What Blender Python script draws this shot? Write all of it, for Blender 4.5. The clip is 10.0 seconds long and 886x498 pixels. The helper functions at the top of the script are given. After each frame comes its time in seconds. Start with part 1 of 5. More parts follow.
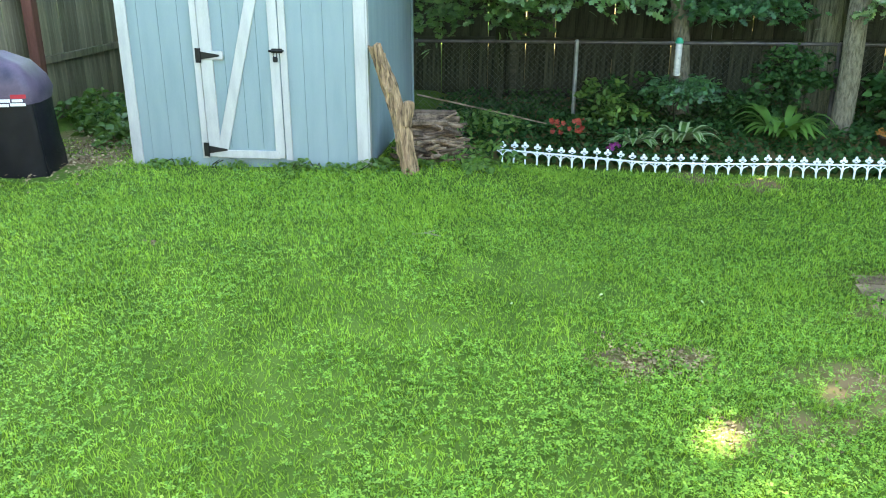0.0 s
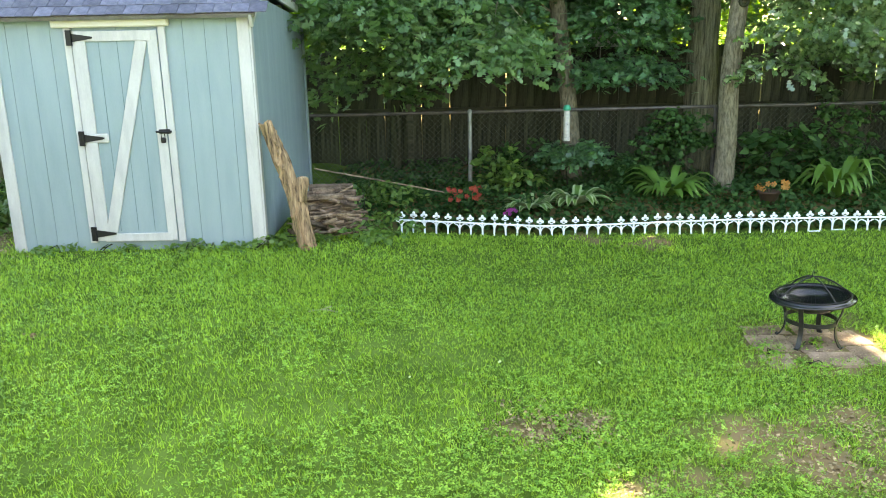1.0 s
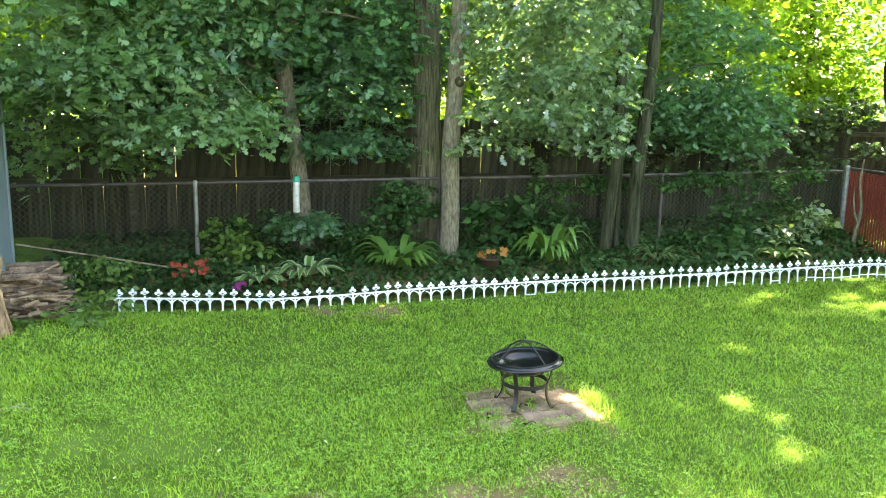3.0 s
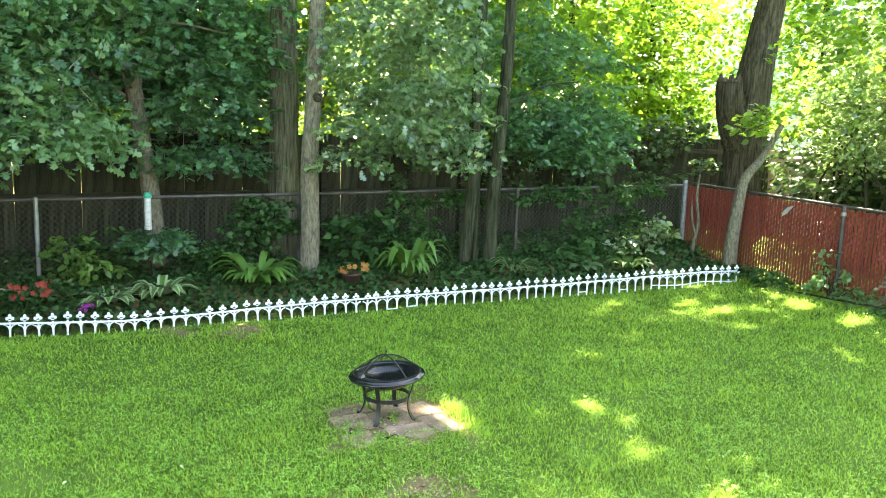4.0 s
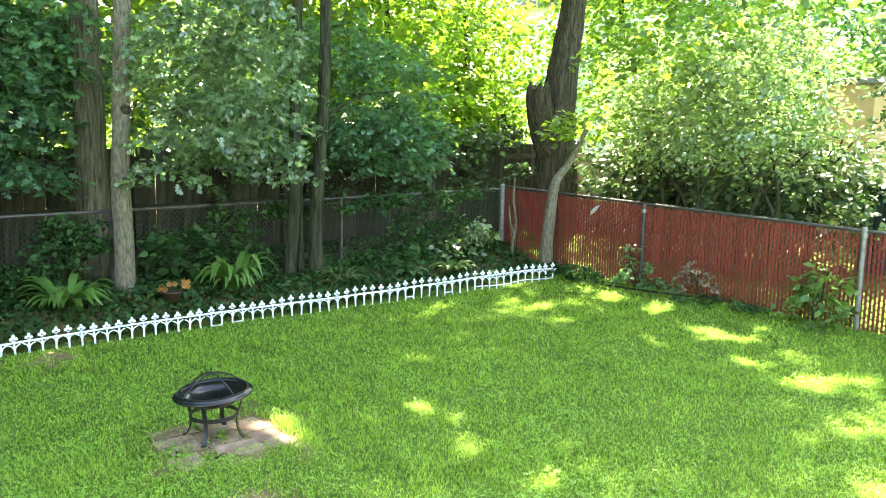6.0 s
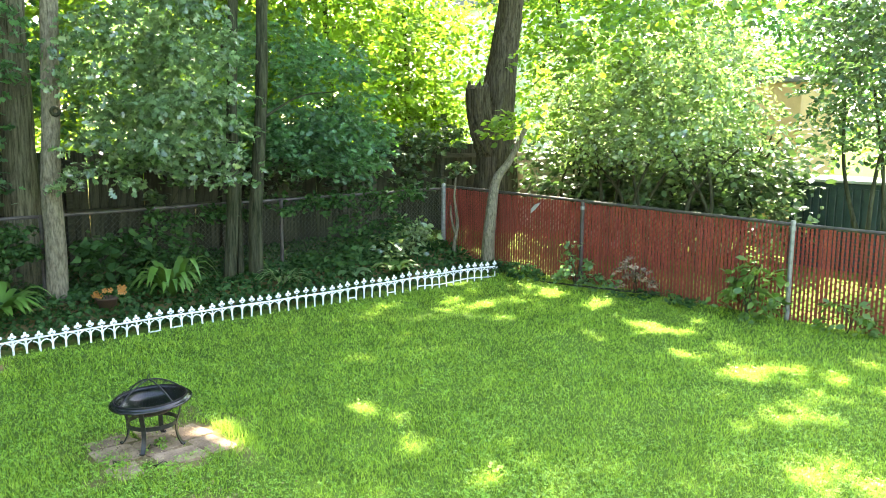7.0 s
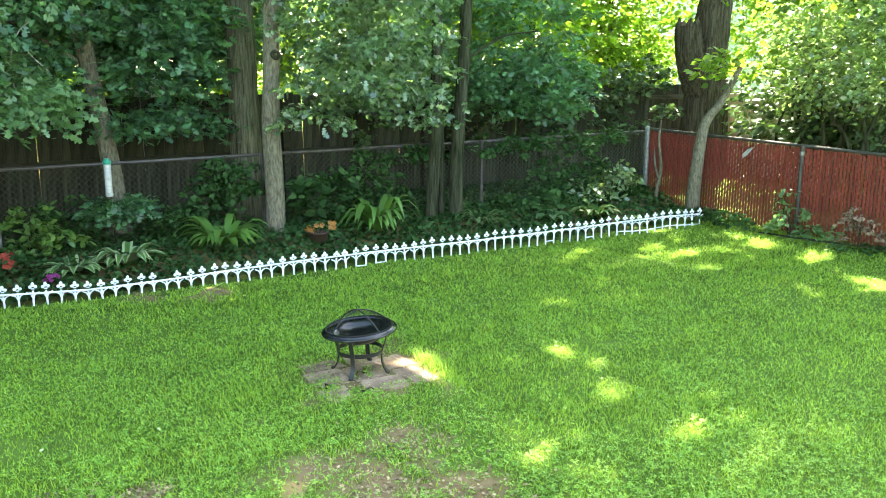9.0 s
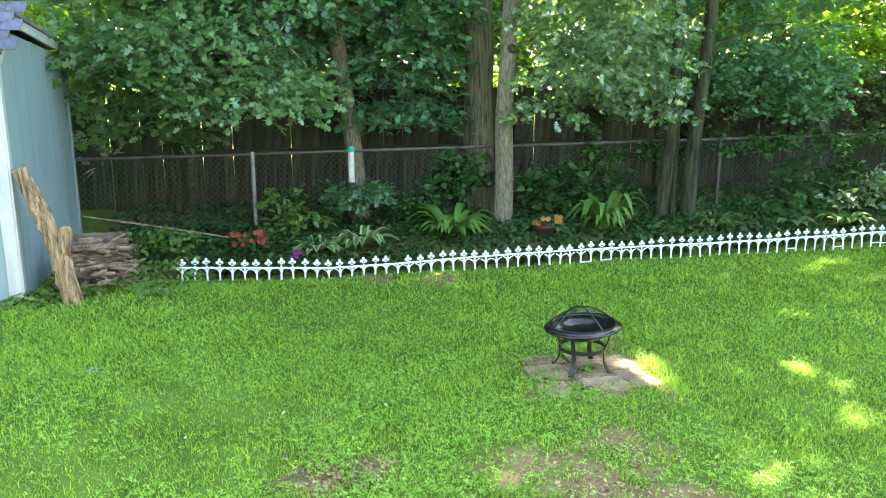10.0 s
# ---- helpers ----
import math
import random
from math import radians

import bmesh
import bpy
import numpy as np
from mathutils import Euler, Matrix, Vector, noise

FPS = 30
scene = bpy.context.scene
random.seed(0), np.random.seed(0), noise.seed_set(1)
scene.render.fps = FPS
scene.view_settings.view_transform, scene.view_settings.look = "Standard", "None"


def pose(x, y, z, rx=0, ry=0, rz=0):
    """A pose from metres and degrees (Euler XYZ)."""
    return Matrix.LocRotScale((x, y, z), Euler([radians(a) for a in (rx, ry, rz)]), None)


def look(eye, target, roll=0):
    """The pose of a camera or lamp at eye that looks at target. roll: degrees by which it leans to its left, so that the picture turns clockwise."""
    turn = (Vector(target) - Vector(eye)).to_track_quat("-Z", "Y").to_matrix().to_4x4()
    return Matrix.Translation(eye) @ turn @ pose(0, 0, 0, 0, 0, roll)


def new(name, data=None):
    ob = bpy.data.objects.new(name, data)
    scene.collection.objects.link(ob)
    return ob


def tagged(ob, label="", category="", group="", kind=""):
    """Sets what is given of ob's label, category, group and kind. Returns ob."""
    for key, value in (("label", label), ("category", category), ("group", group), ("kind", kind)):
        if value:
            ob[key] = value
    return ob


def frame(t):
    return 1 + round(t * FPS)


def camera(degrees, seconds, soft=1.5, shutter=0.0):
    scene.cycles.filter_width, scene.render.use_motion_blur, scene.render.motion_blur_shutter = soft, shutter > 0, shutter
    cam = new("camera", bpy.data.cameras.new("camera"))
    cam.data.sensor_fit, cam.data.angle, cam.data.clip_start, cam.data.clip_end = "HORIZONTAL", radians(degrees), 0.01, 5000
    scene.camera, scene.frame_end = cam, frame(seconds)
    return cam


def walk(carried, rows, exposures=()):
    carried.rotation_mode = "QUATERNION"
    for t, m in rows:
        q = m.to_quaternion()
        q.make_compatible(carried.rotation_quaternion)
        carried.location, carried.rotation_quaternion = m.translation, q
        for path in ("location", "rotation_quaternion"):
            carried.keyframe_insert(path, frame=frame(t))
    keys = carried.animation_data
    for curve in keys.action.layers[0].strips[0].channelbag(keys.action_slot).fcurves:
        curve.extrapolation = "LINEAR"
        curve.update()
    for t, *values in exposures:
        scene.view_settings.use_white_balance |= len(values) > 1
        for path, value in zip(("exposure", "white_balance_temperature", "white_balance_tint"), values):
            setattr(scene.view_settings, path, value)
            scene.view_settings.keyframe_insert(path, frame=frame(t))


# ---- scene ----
cam = camera(56.08, 10.0, soft=1.0)
# seconds, x, y, z, yaw, pitch, roll
ROWS = [
    (0, 0.000, 0.000, 2.277, 6.38, -19.80, -0.05),
    (0.5, 0.014, 0.048, 2.292, 3.71, -15.96, 1.60),
    (1, 0.128, 0.043, 2.308, -0.14, -15.27, 1.08),
    (1.5, 0.243, 0.074, 2.352, -4.67, -14.71, 0.01),
    (2, 0.285, 0.118, 2.378, -8.90, -13.31, -0.56),
    (3.5, 0.325, 0.110, 2.353, -22.02, -9.89, -1.36),
    (4, 0.327, 0.074, 2.363, -26.78, -9.51, -1.77),
    (4.5, 0.328, 0.050, 2.354, -30.20, -9.16, -1.67),
    (5, 0.329, 0.030, 2.364, -34.41, -8.81, -1.52),
    (5.5, 0.326, 0.010, 2.369, -37.34, -8.73, -1.20),
    (7, 0.340, -0.031, 2.368, -42.78, -8.60, -0.42),
    (7.5, 0.359, -0.053, 2.371, -45.84, -8.94, -0.37),
    (8, 0.342, -0.012, 2.352, -45.41, -9.58, -0.49),
    (8.5, 0.320, 0.023, 2.345, -38.74, -11.32, -0.35),
    (9, 0.310, 0.048, 2.335, -29.46, -12.44, 0.20),
    (9.5, 0.284, 0.103, 2.321, -21.91, -12.59, -0.19),
    (10, 0.270, 0.094, 2.332, -13.99, -12.81, 0.14),
]
walk(cam, [(t, pose(x, y, z, 90 + pitch, roll, yaw)) for t, x, y, z, yaw, pitch, roll in ROWS],
     exposures=[(0.0, 3.58, 7250, 5), (0.5, 3.58, 7700, 8), (1.0, 3.6, 8400, 9), (1.5, 3.64, 8900, 10), (2.0, 3.70, 9000, 10), (3.4, 3.85, 7900, 10), (7.5, 3.75, 7550, 10), (9.0, 3.80, 7400, 6), (10.0, 3.84, 7400, 5)])

# ---- light ----
SUN_EL, SUN_AZ = radians(56), radians(50)  # height, and compass turn from +y towards +x
to_sun = Vector((math.cos(SUN_EL) * math.sin(SUN_AZ), math.cos(SUN_EL) * math.cos(SUN_AZ), math.sin(SUN_EL)))
world = bpy.data.worlds.new("sky")
scene.world = world
world.use_nodes = True
wn = world.node_tree
sky = wn.nodes.new("ShaderNodeTexSky")
sky.sky_type, sky.sun_disc, sky.sun_elevation, sky.sun_rotation = "NISHITA", False, SUN_EL, SUN_AZ
wn.nodes["Background"].inputs["Strength"].default_value = 0.125
wn.links.new(sky.outputs[0], wn.nodes["Background"].inputs["Color"])
sun = new("sun", bpy.data.lights.new("sun", "SUN"))
sun.data.energy, sun.data.angle, sun.data.color = 4.7, radians(0.9), (1.0, 0.96, 0.88)
sun.matrix_world = look(to_sun * 60, (0, 0, 0))


# ---- materials ----
def mat(name, c1, c2, rough=0.8, scale=6.0, stretch=(1, 1, 1), bump=0.3, fine=60.0, metal=0.0, spec=0.4, island=0.0, obrand=0.0, hue=0.0):
    """Two colours mixed by coarse and fine noise, with relief; island and obrand vary the value from piece to piece."""
    m = bpy.data.materials.new(name)
    m.use_nodes = True
    nt = m.node_tree
    N, L = nt.nodes, nt.links
    b = N["Principled BSDF"]
    co = N.new("ShaderNodeTexCoord")
    mp = N.new("ShaderNodeMapping")
    mp.inputs["Scale"].default_value = stretch
    L.new(co.outputs["Object"], mp.inputs["Vector"])
    n1, n2 = N.new("ShaderNodeTexNoise"), N.new("ShaderNodeTexNoise")
    for n, s, dt in ((n1, scale, 5), (n2, fine, 3)):
        n.inputs["Scale"].default_value, n.inputs["Detail"].default_value = s, dt
        L.new(mp.outputs[0], n.inputs["Vector"])
    ad = N.new("ShaderNodeMath")
    ad.operation = "MULTIPLY_ADD"
    ad.inputs[1].default_value, ad.inputs[2].default_value = 0.45, -0.22
    L.new(n2.outputs["Fac"], ad.inputs[0])
    su = N.new("ShaderNodeMath")
    su.operation = "ADD"
    L.new(n1.outputs["Fac"], su.inputs[0])
    L.new(ad.outputs[0], su.inputs[1])
    rp = N.new("ShaderNodeValToRGB")
    rp.color_ramp.elements[0].position, rp.color_ramp.elements[1].position = 0.3, 0.7
    rp.color_ramp.elements[0].color, rp.color_ramp.elements[1].color = (*c1, 1), (*c2, 1)
    L.new(su.outputs[0], rp.inputs[0])
    col = rp.outputs[0]
    if island or obrand:
        if island:
            rnd = N.new("ShaderNodeNewGeometry").outputs["Random Per Island"]
        else:
            rnd = N.new("ShaderNodeObjectInfo").outputs["Random"]
        hs = N.new("ShaderNodeHueSaturation")
        mr = N.new("ShaderNodeMapRange")
        k = island or obrand
        mr.inputs["To Min"].default_value, mr.inputs["To Max"].default_value = 1 - k, 1 + k
        L.new(rnd, mr.inputs["Value"])
        L.new(mr.outputs[0], hs.inputs["Value"])
        if hue:
            mh = N.new("ShaderNodeMapRange")
            mh.inputs["To Min"].default_value, mh.inputs["To Max"].default_value = 0.5 + hue, 0.5 - hue
            L.new(rnd, mh.inputs["Value"])
            L.new(mh.outputs[0], hs.inputs["Hue"])
        L.new(col, hs.inputs["Color"])
        col = hs.outputs[0]
    L.new(col, b.inputs["Base Color"])
    b.inputs["Roughness"].default_value, b.inputs["Metallic"].default_value = rough, metal
    b.inputs["Specular IOR Level"].default_value = spec
    if bump:
        bp = N.new("ShaderNodeBump")
        bp.inputs["Strength"].default_value, bp.inputs["Distance"].default_value = bump, 0.01
        L.new(su.outputs[0], bp.inputs["Height"])
        L.new(bp.outputs[0], b.inputs["Normal"])
    return m


def leaf_mat(name, c, trans, k=0.35, rough=0.45, thru=0.45, hue=0.02, spec=0.5):
    """Leaf: glossy skin on a body that lets light through; value and hue vary from leaf to leaf."""
    m = mat(name, tuple(v * 0.8 for v in c), tuple(v * 1.2 for v in c), rough, 3.0, bump=0.0, island=k, hue=hue, spec=spec)
    N, L = m.node_tree.nodes, m.node_tree.links
    b = N["Principled BSDF"]
    tr = N.new("ShaderNodeBsdfTranslucent")
    hs = N.new("ShaderNodeHueSaturation")
    mr = N.new("ShaderNodeMapRange")
    mr.inputs["To Min"].default_value, mr.inputs["To Max"].default_value = 0.75, 1.25
    geo = N.new("ShaderNodeNewGeometry")
    L.new(geo.outputs["Random Per Island"], mr.inputs["Value"])
    L.new(mr.outputs[0], hs.inputs["Value"])
    hs.inputs["Color"].default_value = (*trans, 1)
    L.new(hs.outputs[0], tr.inputs["Color"])
    mx = N.new("ShaderNodeMixShader")
    mx.inputs[0].default_value = thru
    L.new(b.outputs[0], mx.inputs[1])
    L.new(tr.outputs[0], mx.inputs[2])
    L.new(mx.outputs[0], N["Material Output"].inputs["Surface"])
    return m


M_BLUE = mat("blue_siding", (0.215, 0.29, 0.31), (0.26, 0.335, 0.355), 0.7, 2.5, (3, 3, 0.5), 0.25, 90)
# siding blue darkened to carry the shade of the grooves in its colour
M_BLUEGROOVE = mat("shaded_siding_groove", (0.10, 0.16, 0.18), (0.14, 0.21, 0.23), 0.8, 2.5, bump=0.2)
M_WHITE = mat("white_paint", (0.40, 0.40, 0.40), (0.51, 0.51, 0.50), 0.55, 5, (3, 3, 0.6), 0.2, 70)
M_CREAM = mat("cream_paint", (0.52, 0.50, 0.42), (0.62, 0.60, 0.52), 0.6, 5, (1, 3, 3), 0.2, 70)
M_PLASTIC = mat("white_plastic", (0.72, 0.75, 0.78), (0.85, 0.87, 0.88), 0.4, 9, bump=0.05, obrand=0.06)
M_SHINGLE = mat("slate_shingle", (0.075, 0.08, 0.115), (0.16, 0.16, 0.21), 0.95, 14, bump=0.6, fine=220, obrand=0.25)
M_IRON = mat("black_iron", (0.005, 0.005, 0.006), (0.012, 0.012, 0.013), 0.5, 20, bump=0.15, spec=0.3)
M_ENAMEL = mat("black_enamel", (0.005, 0.005, 0.006), (0.011, 0.011, 0.013), 0.16, 8, bump=0.05, spec=0.6)
M_PITLEG = mat("worn_black_steel", (0.009, 0.009, 0.0095), (0.03, 0.029, 0.028), 0.42, 25, bump=0.3)
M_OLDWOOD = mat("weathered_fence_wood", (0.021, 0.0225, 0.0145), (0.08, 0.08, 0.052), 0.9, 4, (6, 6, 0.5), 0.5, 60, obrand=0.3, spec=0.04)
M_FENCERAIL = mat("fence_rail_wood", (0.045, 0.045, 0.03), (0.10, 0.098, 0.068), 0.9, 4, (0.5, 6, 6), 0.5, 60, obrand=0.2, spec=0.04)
M_LEFTFENCE = mat("mossy_fence_wood", (0.19, 0.17, 0.115), (0.36, 0.32, 0.225), 0.9, 3, (5, 5, 0.5), 0.5, 50, obrand=0.3, spec=0.2)
M_TANWOOD = mat("pale_fence_wood", (0.38, 0.34, 0.27), (0.54, 0.49, 0.40), 0.85, 4, (6, 6, 0.5), 0.4, 60, obrand=0.15)
M_RUSTPOST = mat("brown_painted_post", (0.12, 0.05, 0.035), (0.20, 0.085, 0.06), 0.8, 6, (4, 4, 0.6), 0.3)
M_GALV = mat("galvanized_steel", (0.20, 0.21, 0.20), (0.33, 0.34, 0.33), 0.55, 14, bump=0.1, metal=0.6)
M_WIRE = mat("dull_chain_wire", (0.06, 0.066, 0.048), (0.13, 0.138, 0.105), 0.7, 14, bump=0.0, metal=0.3)
M_RED = mat("red_slat", (0.205, 0.038, 0.026), (0.31, 0.06, 0.038), 0.5, 5, (3, 3, 0.7), 0.1, 50, obrand=0.18)
M_REDWIRE = mat("red_wire", (0.12, 0.022, 0.015), (0.18, 0.034, 0.022), 0.6, 5, bump=0.0)
M_DARKRAIL = mat("dark_top_rail", (0.045, 0.04, 0.036), (0.10, 0.09, 0.082), 0.5, 8, bump=0.1, metal=0.3)
M_BARK = mat("grey_brown_bark", (0.084, 0.076, 0.05), (0.225, 0.202, 0.14), 0.95, 22, (2, 2, 0.55), 1.0, 70, spec=0.04)
M_RIDGEBARK = mat("ridged_brown_bark", (0.05, 0.05, 0.029), (0.195, 0.188, 0.12), 0.95, 9, (5, 5, 0.35), 1.0, 60, spec=0.04)
M_OLDBARK = mat("shaggy_old_bark", (0.028, 0.024, 0.015), (0.115, 0.10, 0.066), 0.95, 7, (5, 5, 0.35), 1.0, 50, spec=0.04)
M_BARKDARK = mat("dark_furrowed_bark", (0.015, 0.018, 0.0095), (0.068, 0.072, 0.043), 0.95, 6, (4, 4, 0.45), 1.0, 30, spec=0.04)
M_LOG = mat("split_log_wood", (0.05, 0.03, 0.018), (0.46, 0.31, 0.18), 0.9, 12, (3, 3, 0.35), 1.0, 40)
M_STICK = mat("grey_dry_stick", (0.05, 0.034, 0.022), (0.29, 0.21, 0.145), 0.95, 9, (1, 1, 1), 0.4, 60, obrand=0.55)
M_LITTER = mat("dry_straw_litter", (0.13, 0.092, 0.05), (0.44, 0.34, 0.19), 0.95, 9, bump=0.0, island=0.5)
M_COVER = mat("black_cover_cloth", (0.006, 0.006, 0.008), (0.014, 0.014, 0.017), 0.4, 5, bump=0.3, fine=150, spec=0.15)
M_COVERTOP = mat("purple_grey_cover_cloth", (0.03, 0.025, 0.05), (0.15, 0.11, 0.17), 0.4, 4, bump=0.3, fine=150)
M_LOGORED = mat("red_print", (0.45, 0.03, 0.05), (0.5, 0.04, 0.06), 0.6, 8, bump=0.0)
M_LOGOWHITE = mat("white_print", (0.75, 0.75, 0.75), (0.85, 0.85, 0.85), 0.6, 8, bump=0.0)
M_PAVER = mat("worn_brown_paver", (0.14, 0.092, 0.06), (0.40, 0.285, 0.19), 0.9, 7, bump=0.6, fine=90, obrand=0.15)
M_POSTSTAIN = mat("brown_stained_post_wood", (0.010, 0.0048, 0.0025), (0.058, 0.028, 0.0145), 0.8, 2.0, (9, 9, 0.22), 0.25, 9, spec=0.06)
M_FEEDER = mat("cloudy_feeder_tube", (0.34, 0.34, 0.31), (0.52, 0.51, 0.47), 0.35, 12, (1, 1, 3), 0.05)
M_GREENCAP = mat("green_feeder_plastic", (0.01, 0.22, 0.13), (0.02, 0.32, 0.2), 0.4, 8, bump=0.0)
M_HOUSE = mat("white_house_siding", (0.62, 0.62, 0.60), (0.72, 0.71, 0.69), 0.7, 3, bump=0.1)
M_TANHOUSE = mat("tan_house_siding", (0.55, 0.35, 0.18), (0.66, 0.44, 0.24), 0.7, 3, bump=0.1)
M_HOMEWALL = mat("grey_house_paint", (0.28, 0.29, 0.29), (0.36, 0.37, 0.37), 0.7, 3, bump=0.1)
M_GLASS = mat("dark_window_glass", (0.05, 0.07, 0.09), (0.09, 0.11, 0.13), 0.08, 3, bump=0.0, spec=0.8)
M_ROOF = mat("grey_house_roof", (0.12, 0.11, 0.11), (0.2, 0.19, 0.19), 0.9, 8, bump=0.3)
M_DARKGREEN = mat("dark_green_bin", (0.012, 0.03, 0.026), (0.025, 0.05, 0.044), 0.5, 6, bump=0.1)
M_BINLID = mat("pale_grey_lid", (0.35, 0.38, 0.40), (0.45, 0.48, 0.5), 0.5, 6, bump=0.1)
M_POT = mat("brown_plastic_pot", (0.06, 0.035, 0.022), (0.10, 0.06, 0.04), 0.7, 8, bump=0.1)
M_TWIG = mat("pale_bare_twig", (0.30, 0.26, 0.2), (0.45, 0.4, 0.33), 0.9, 8, bump=0.1)

L_OAK = leaf_mat("oak_leaf", (0.076, 0.176, 0.084), (0.16, 0.42, 0.06), rough=0.42, spec=0.45, k=0.5, thru=0.3)
L_OAKPALE = leaf_mat("pale_oak_leaf", (0.12, 0.215, 0.09), (0.22, 0.46, 0.09), rough=0.4, spec=0.5, k=0.3, thru=0.34)
L_MAPLE = leaf_mat("maple_leaf", (0.125, 0.20, 0.10), (0.24, 0.44, 0.14), rough=0.25, spec=1.2, k=0.55, thru=0.36)
L_BRIGHT = leaf_mat("sunlit_leaf", (0.07, 0.15, 0.03), (0.30, 0.50, 0.04), thru=0.5, k=0.7)
L_SHRUB = leaf_mat("shrub_leaf", (0.15, 0.23, 0.115), (0.38, 0.58, 0.15), rough=0.24, spec=1.3, k=0.75, thru=0.34)
# dark leaf green with the shade of the thicket's depth in its colour
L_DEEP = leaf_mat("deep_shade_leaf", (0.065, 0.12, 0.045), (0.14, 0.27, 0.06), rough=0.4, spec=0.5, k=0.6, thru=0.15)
L_IVY = leaf_mat("ground_cover_leaf", (0.037, 0.093, 0.028), (0.085, 0.21, 0.035), thru=0.22, k=0.5, spec=0.12, rough=0.6)
L_HOSTA = leaf_mat("plain_hosta_leaf", (0.11, 0.22, 0.04), (0.22, 0.42, 0.06), thru=0.3, k=0.2)
L_FERN = leaf_mat("fern_leaf", (0.10, 0.19, 0.04), (0.2, 0.38, 0.06), thru=0.3, k=0.25)
L_PALE = leaf_mat("cream_edged_leaf", (0.40, 0.50, 0.26), (0.4, 0.5, 0.2), thru=0.25, k=0.35)
L_REDFL = leaf_mat("red_petal", (0.40, 0.055, 0.03), (0.45, 0.08, 0.04), thru=0.3, k=0.2, hue=0.0)
L_PURPLE = leaf_mat("purple_petal", (0.30, 0.02, 0.22), (0.4, 0.04, 0.3), thru=0.3, k=0.2, hue=0.0)
L_ORANGE = leaf_mat("orange_petal", (0.50, 0.22, 0.05), (0.55, 0.27, 0.06), thru=0.3, k=0.2, hue=0.02)
L_GRASS = leaf_mat("grass_blade", (0.228, 0.385, 0.048), (0.41, 0.61, 0.10), thru=0.35, k=0.36, rough=0.55, spec=0.1)
L_CLOVER = leaf_mat("clover_leaf", (0.195, 0.375, 0.056), (0.33, 0.56, 0.10), thru=0.28, k=0.42, rough=0.45, spec=0.25)


def smooth(a):
    a = np.clip(a, 0, 1)
    return a * a * (3 - 2 * a)


def gz(x, y):
    """Height of the ground: a low rise by the shed, a raised bed along the back."""
    left = 0.33 * smooth((1.5 - x) / 2.4) * smooth((y - 3.0) / 2.5) * (1 - 0.75 * smooth((y - 7.7) / 1.2) * smooth((x + 1.6) / 0.8))
    back = 0.26 * smooth((y - 9.05) / 0.9)
    right = 0.08 * smooth((x - 8.6) / 1.2)
    return np.maximum(np.maximum(left, back), right)


lattice = np.random.RandomState(5).rand(256, 256)


def vn(x, y, s):
    """Value noise over the plan, 0 to 1."""
    x, y = np.asarray(x) * s + 500, np.asarray(y) * s + 500
    i, j = np.floor(x).astype(int), np.floor(y).astype(int)
    u, v = smooth(x - i), smooth(y - j)
    g = lambda a, b: lattice[a % 256, b % 256]
    return (g(i, j) * (1 - u) + g(i + 1, j) * u) * (1 - v) + (g(i, j + 1) * (1 - u) + g(i + 1, j + 1) * u) * v


# ---- mesh helpers ----
def link(name, me, material, parent=None, label=""):
    if material is not None and not me.materials:
        me.materials.append(material)
    ob = new(name, me)
    if parent is not None:
        ob.parent = parent
    if label:
        ob["label"] = label
    return ob


def part(name, bm, material, parent=None, label="", smoothed=False):
    me = bpy.data.meshes.new(name)
    bm.to_mesh(me)
    bm.free()
    if smoothed:
        me.polygons.foreach_set("use_smooth", [True] * len(me.polygons))
    return link(name, me, material, parent, label)


def thing(name, place, label, category, group="", kind="", turn=0.0):
    ob = new(name)
    ob.matrix_basis = pose(*place, 0, 0, turn)
    return tagged(ob, label, category, group, kind)


def box(bm, c, s, bevel=0.0, m=None):
    """A box of centre c and size s into bm, with its edges taken off."""
    r = bmesh.ops.create_cube(bm, size=1.0, matrix=Matrix.Translation(c) @ Matrix.Diagonal((*s, 1)))
    vs = r["verts"]
    if bevel:
        es = list({e for v in vs for e in v.link_edges})
        o = bmesh.ops.bevel(bm, geom=es, offset=bevel, segments=1, affect="EDGES", profile=0.5)
        vs = list({v for f in o["faces"] for v in f.verts} | {v for v in vs if v.is_valid})
    if m is not None:
        bmesh.ops.transform(bm, matrix=m, verts=vs)
    return bm


def box_bm(c, s, bevel=0.0, m=None):
    return box(bmesh.new(), c, s, bevel, m)


def tube(bm, pts, radii, sides=10, rough=0.0, seed=0, cap=True):
    """A round limb through pts, with its own radius at each."""
    pts = [Vector(p) for p in pts]
    rings = []
    u = None
    for i, p in enumerate(pts):
        d = (pts[min(i + 1, len(pts) - 1)] - pts[max(i - 1, 0)]).normalized()
        if u is None:
            u = d.orthogonal().normalized()
        u = (u - d * u.dot(d)).normalized()
        w = d.cross(u)
        ring = []
        for k in range(sides):
            a = 2 * math.pi * k / sides
            r = radii[i]
            if rough:
                r *= 1 + rough * noise.noise(Vector((math.cos(a) * 1.7 + seed, math.sin(a) * 1.7, p.z * 1.5 + p.x)))
            ring.append(bm.verts.new(p + (u * math.cos(a) + w * math.sin(a)) * r))
        rings.append(ring)
    for a, b in zip(rings, rings[1:]):
        for k in range(sides):
            bm.faces.new((a[k], a[(k + 1) % sides], b[(k + 1) % sides], b[k]))
    if cap:
        bm.faces.new(rings[0][::-1])
        bm.faces.new(rings[-1])
    return bm


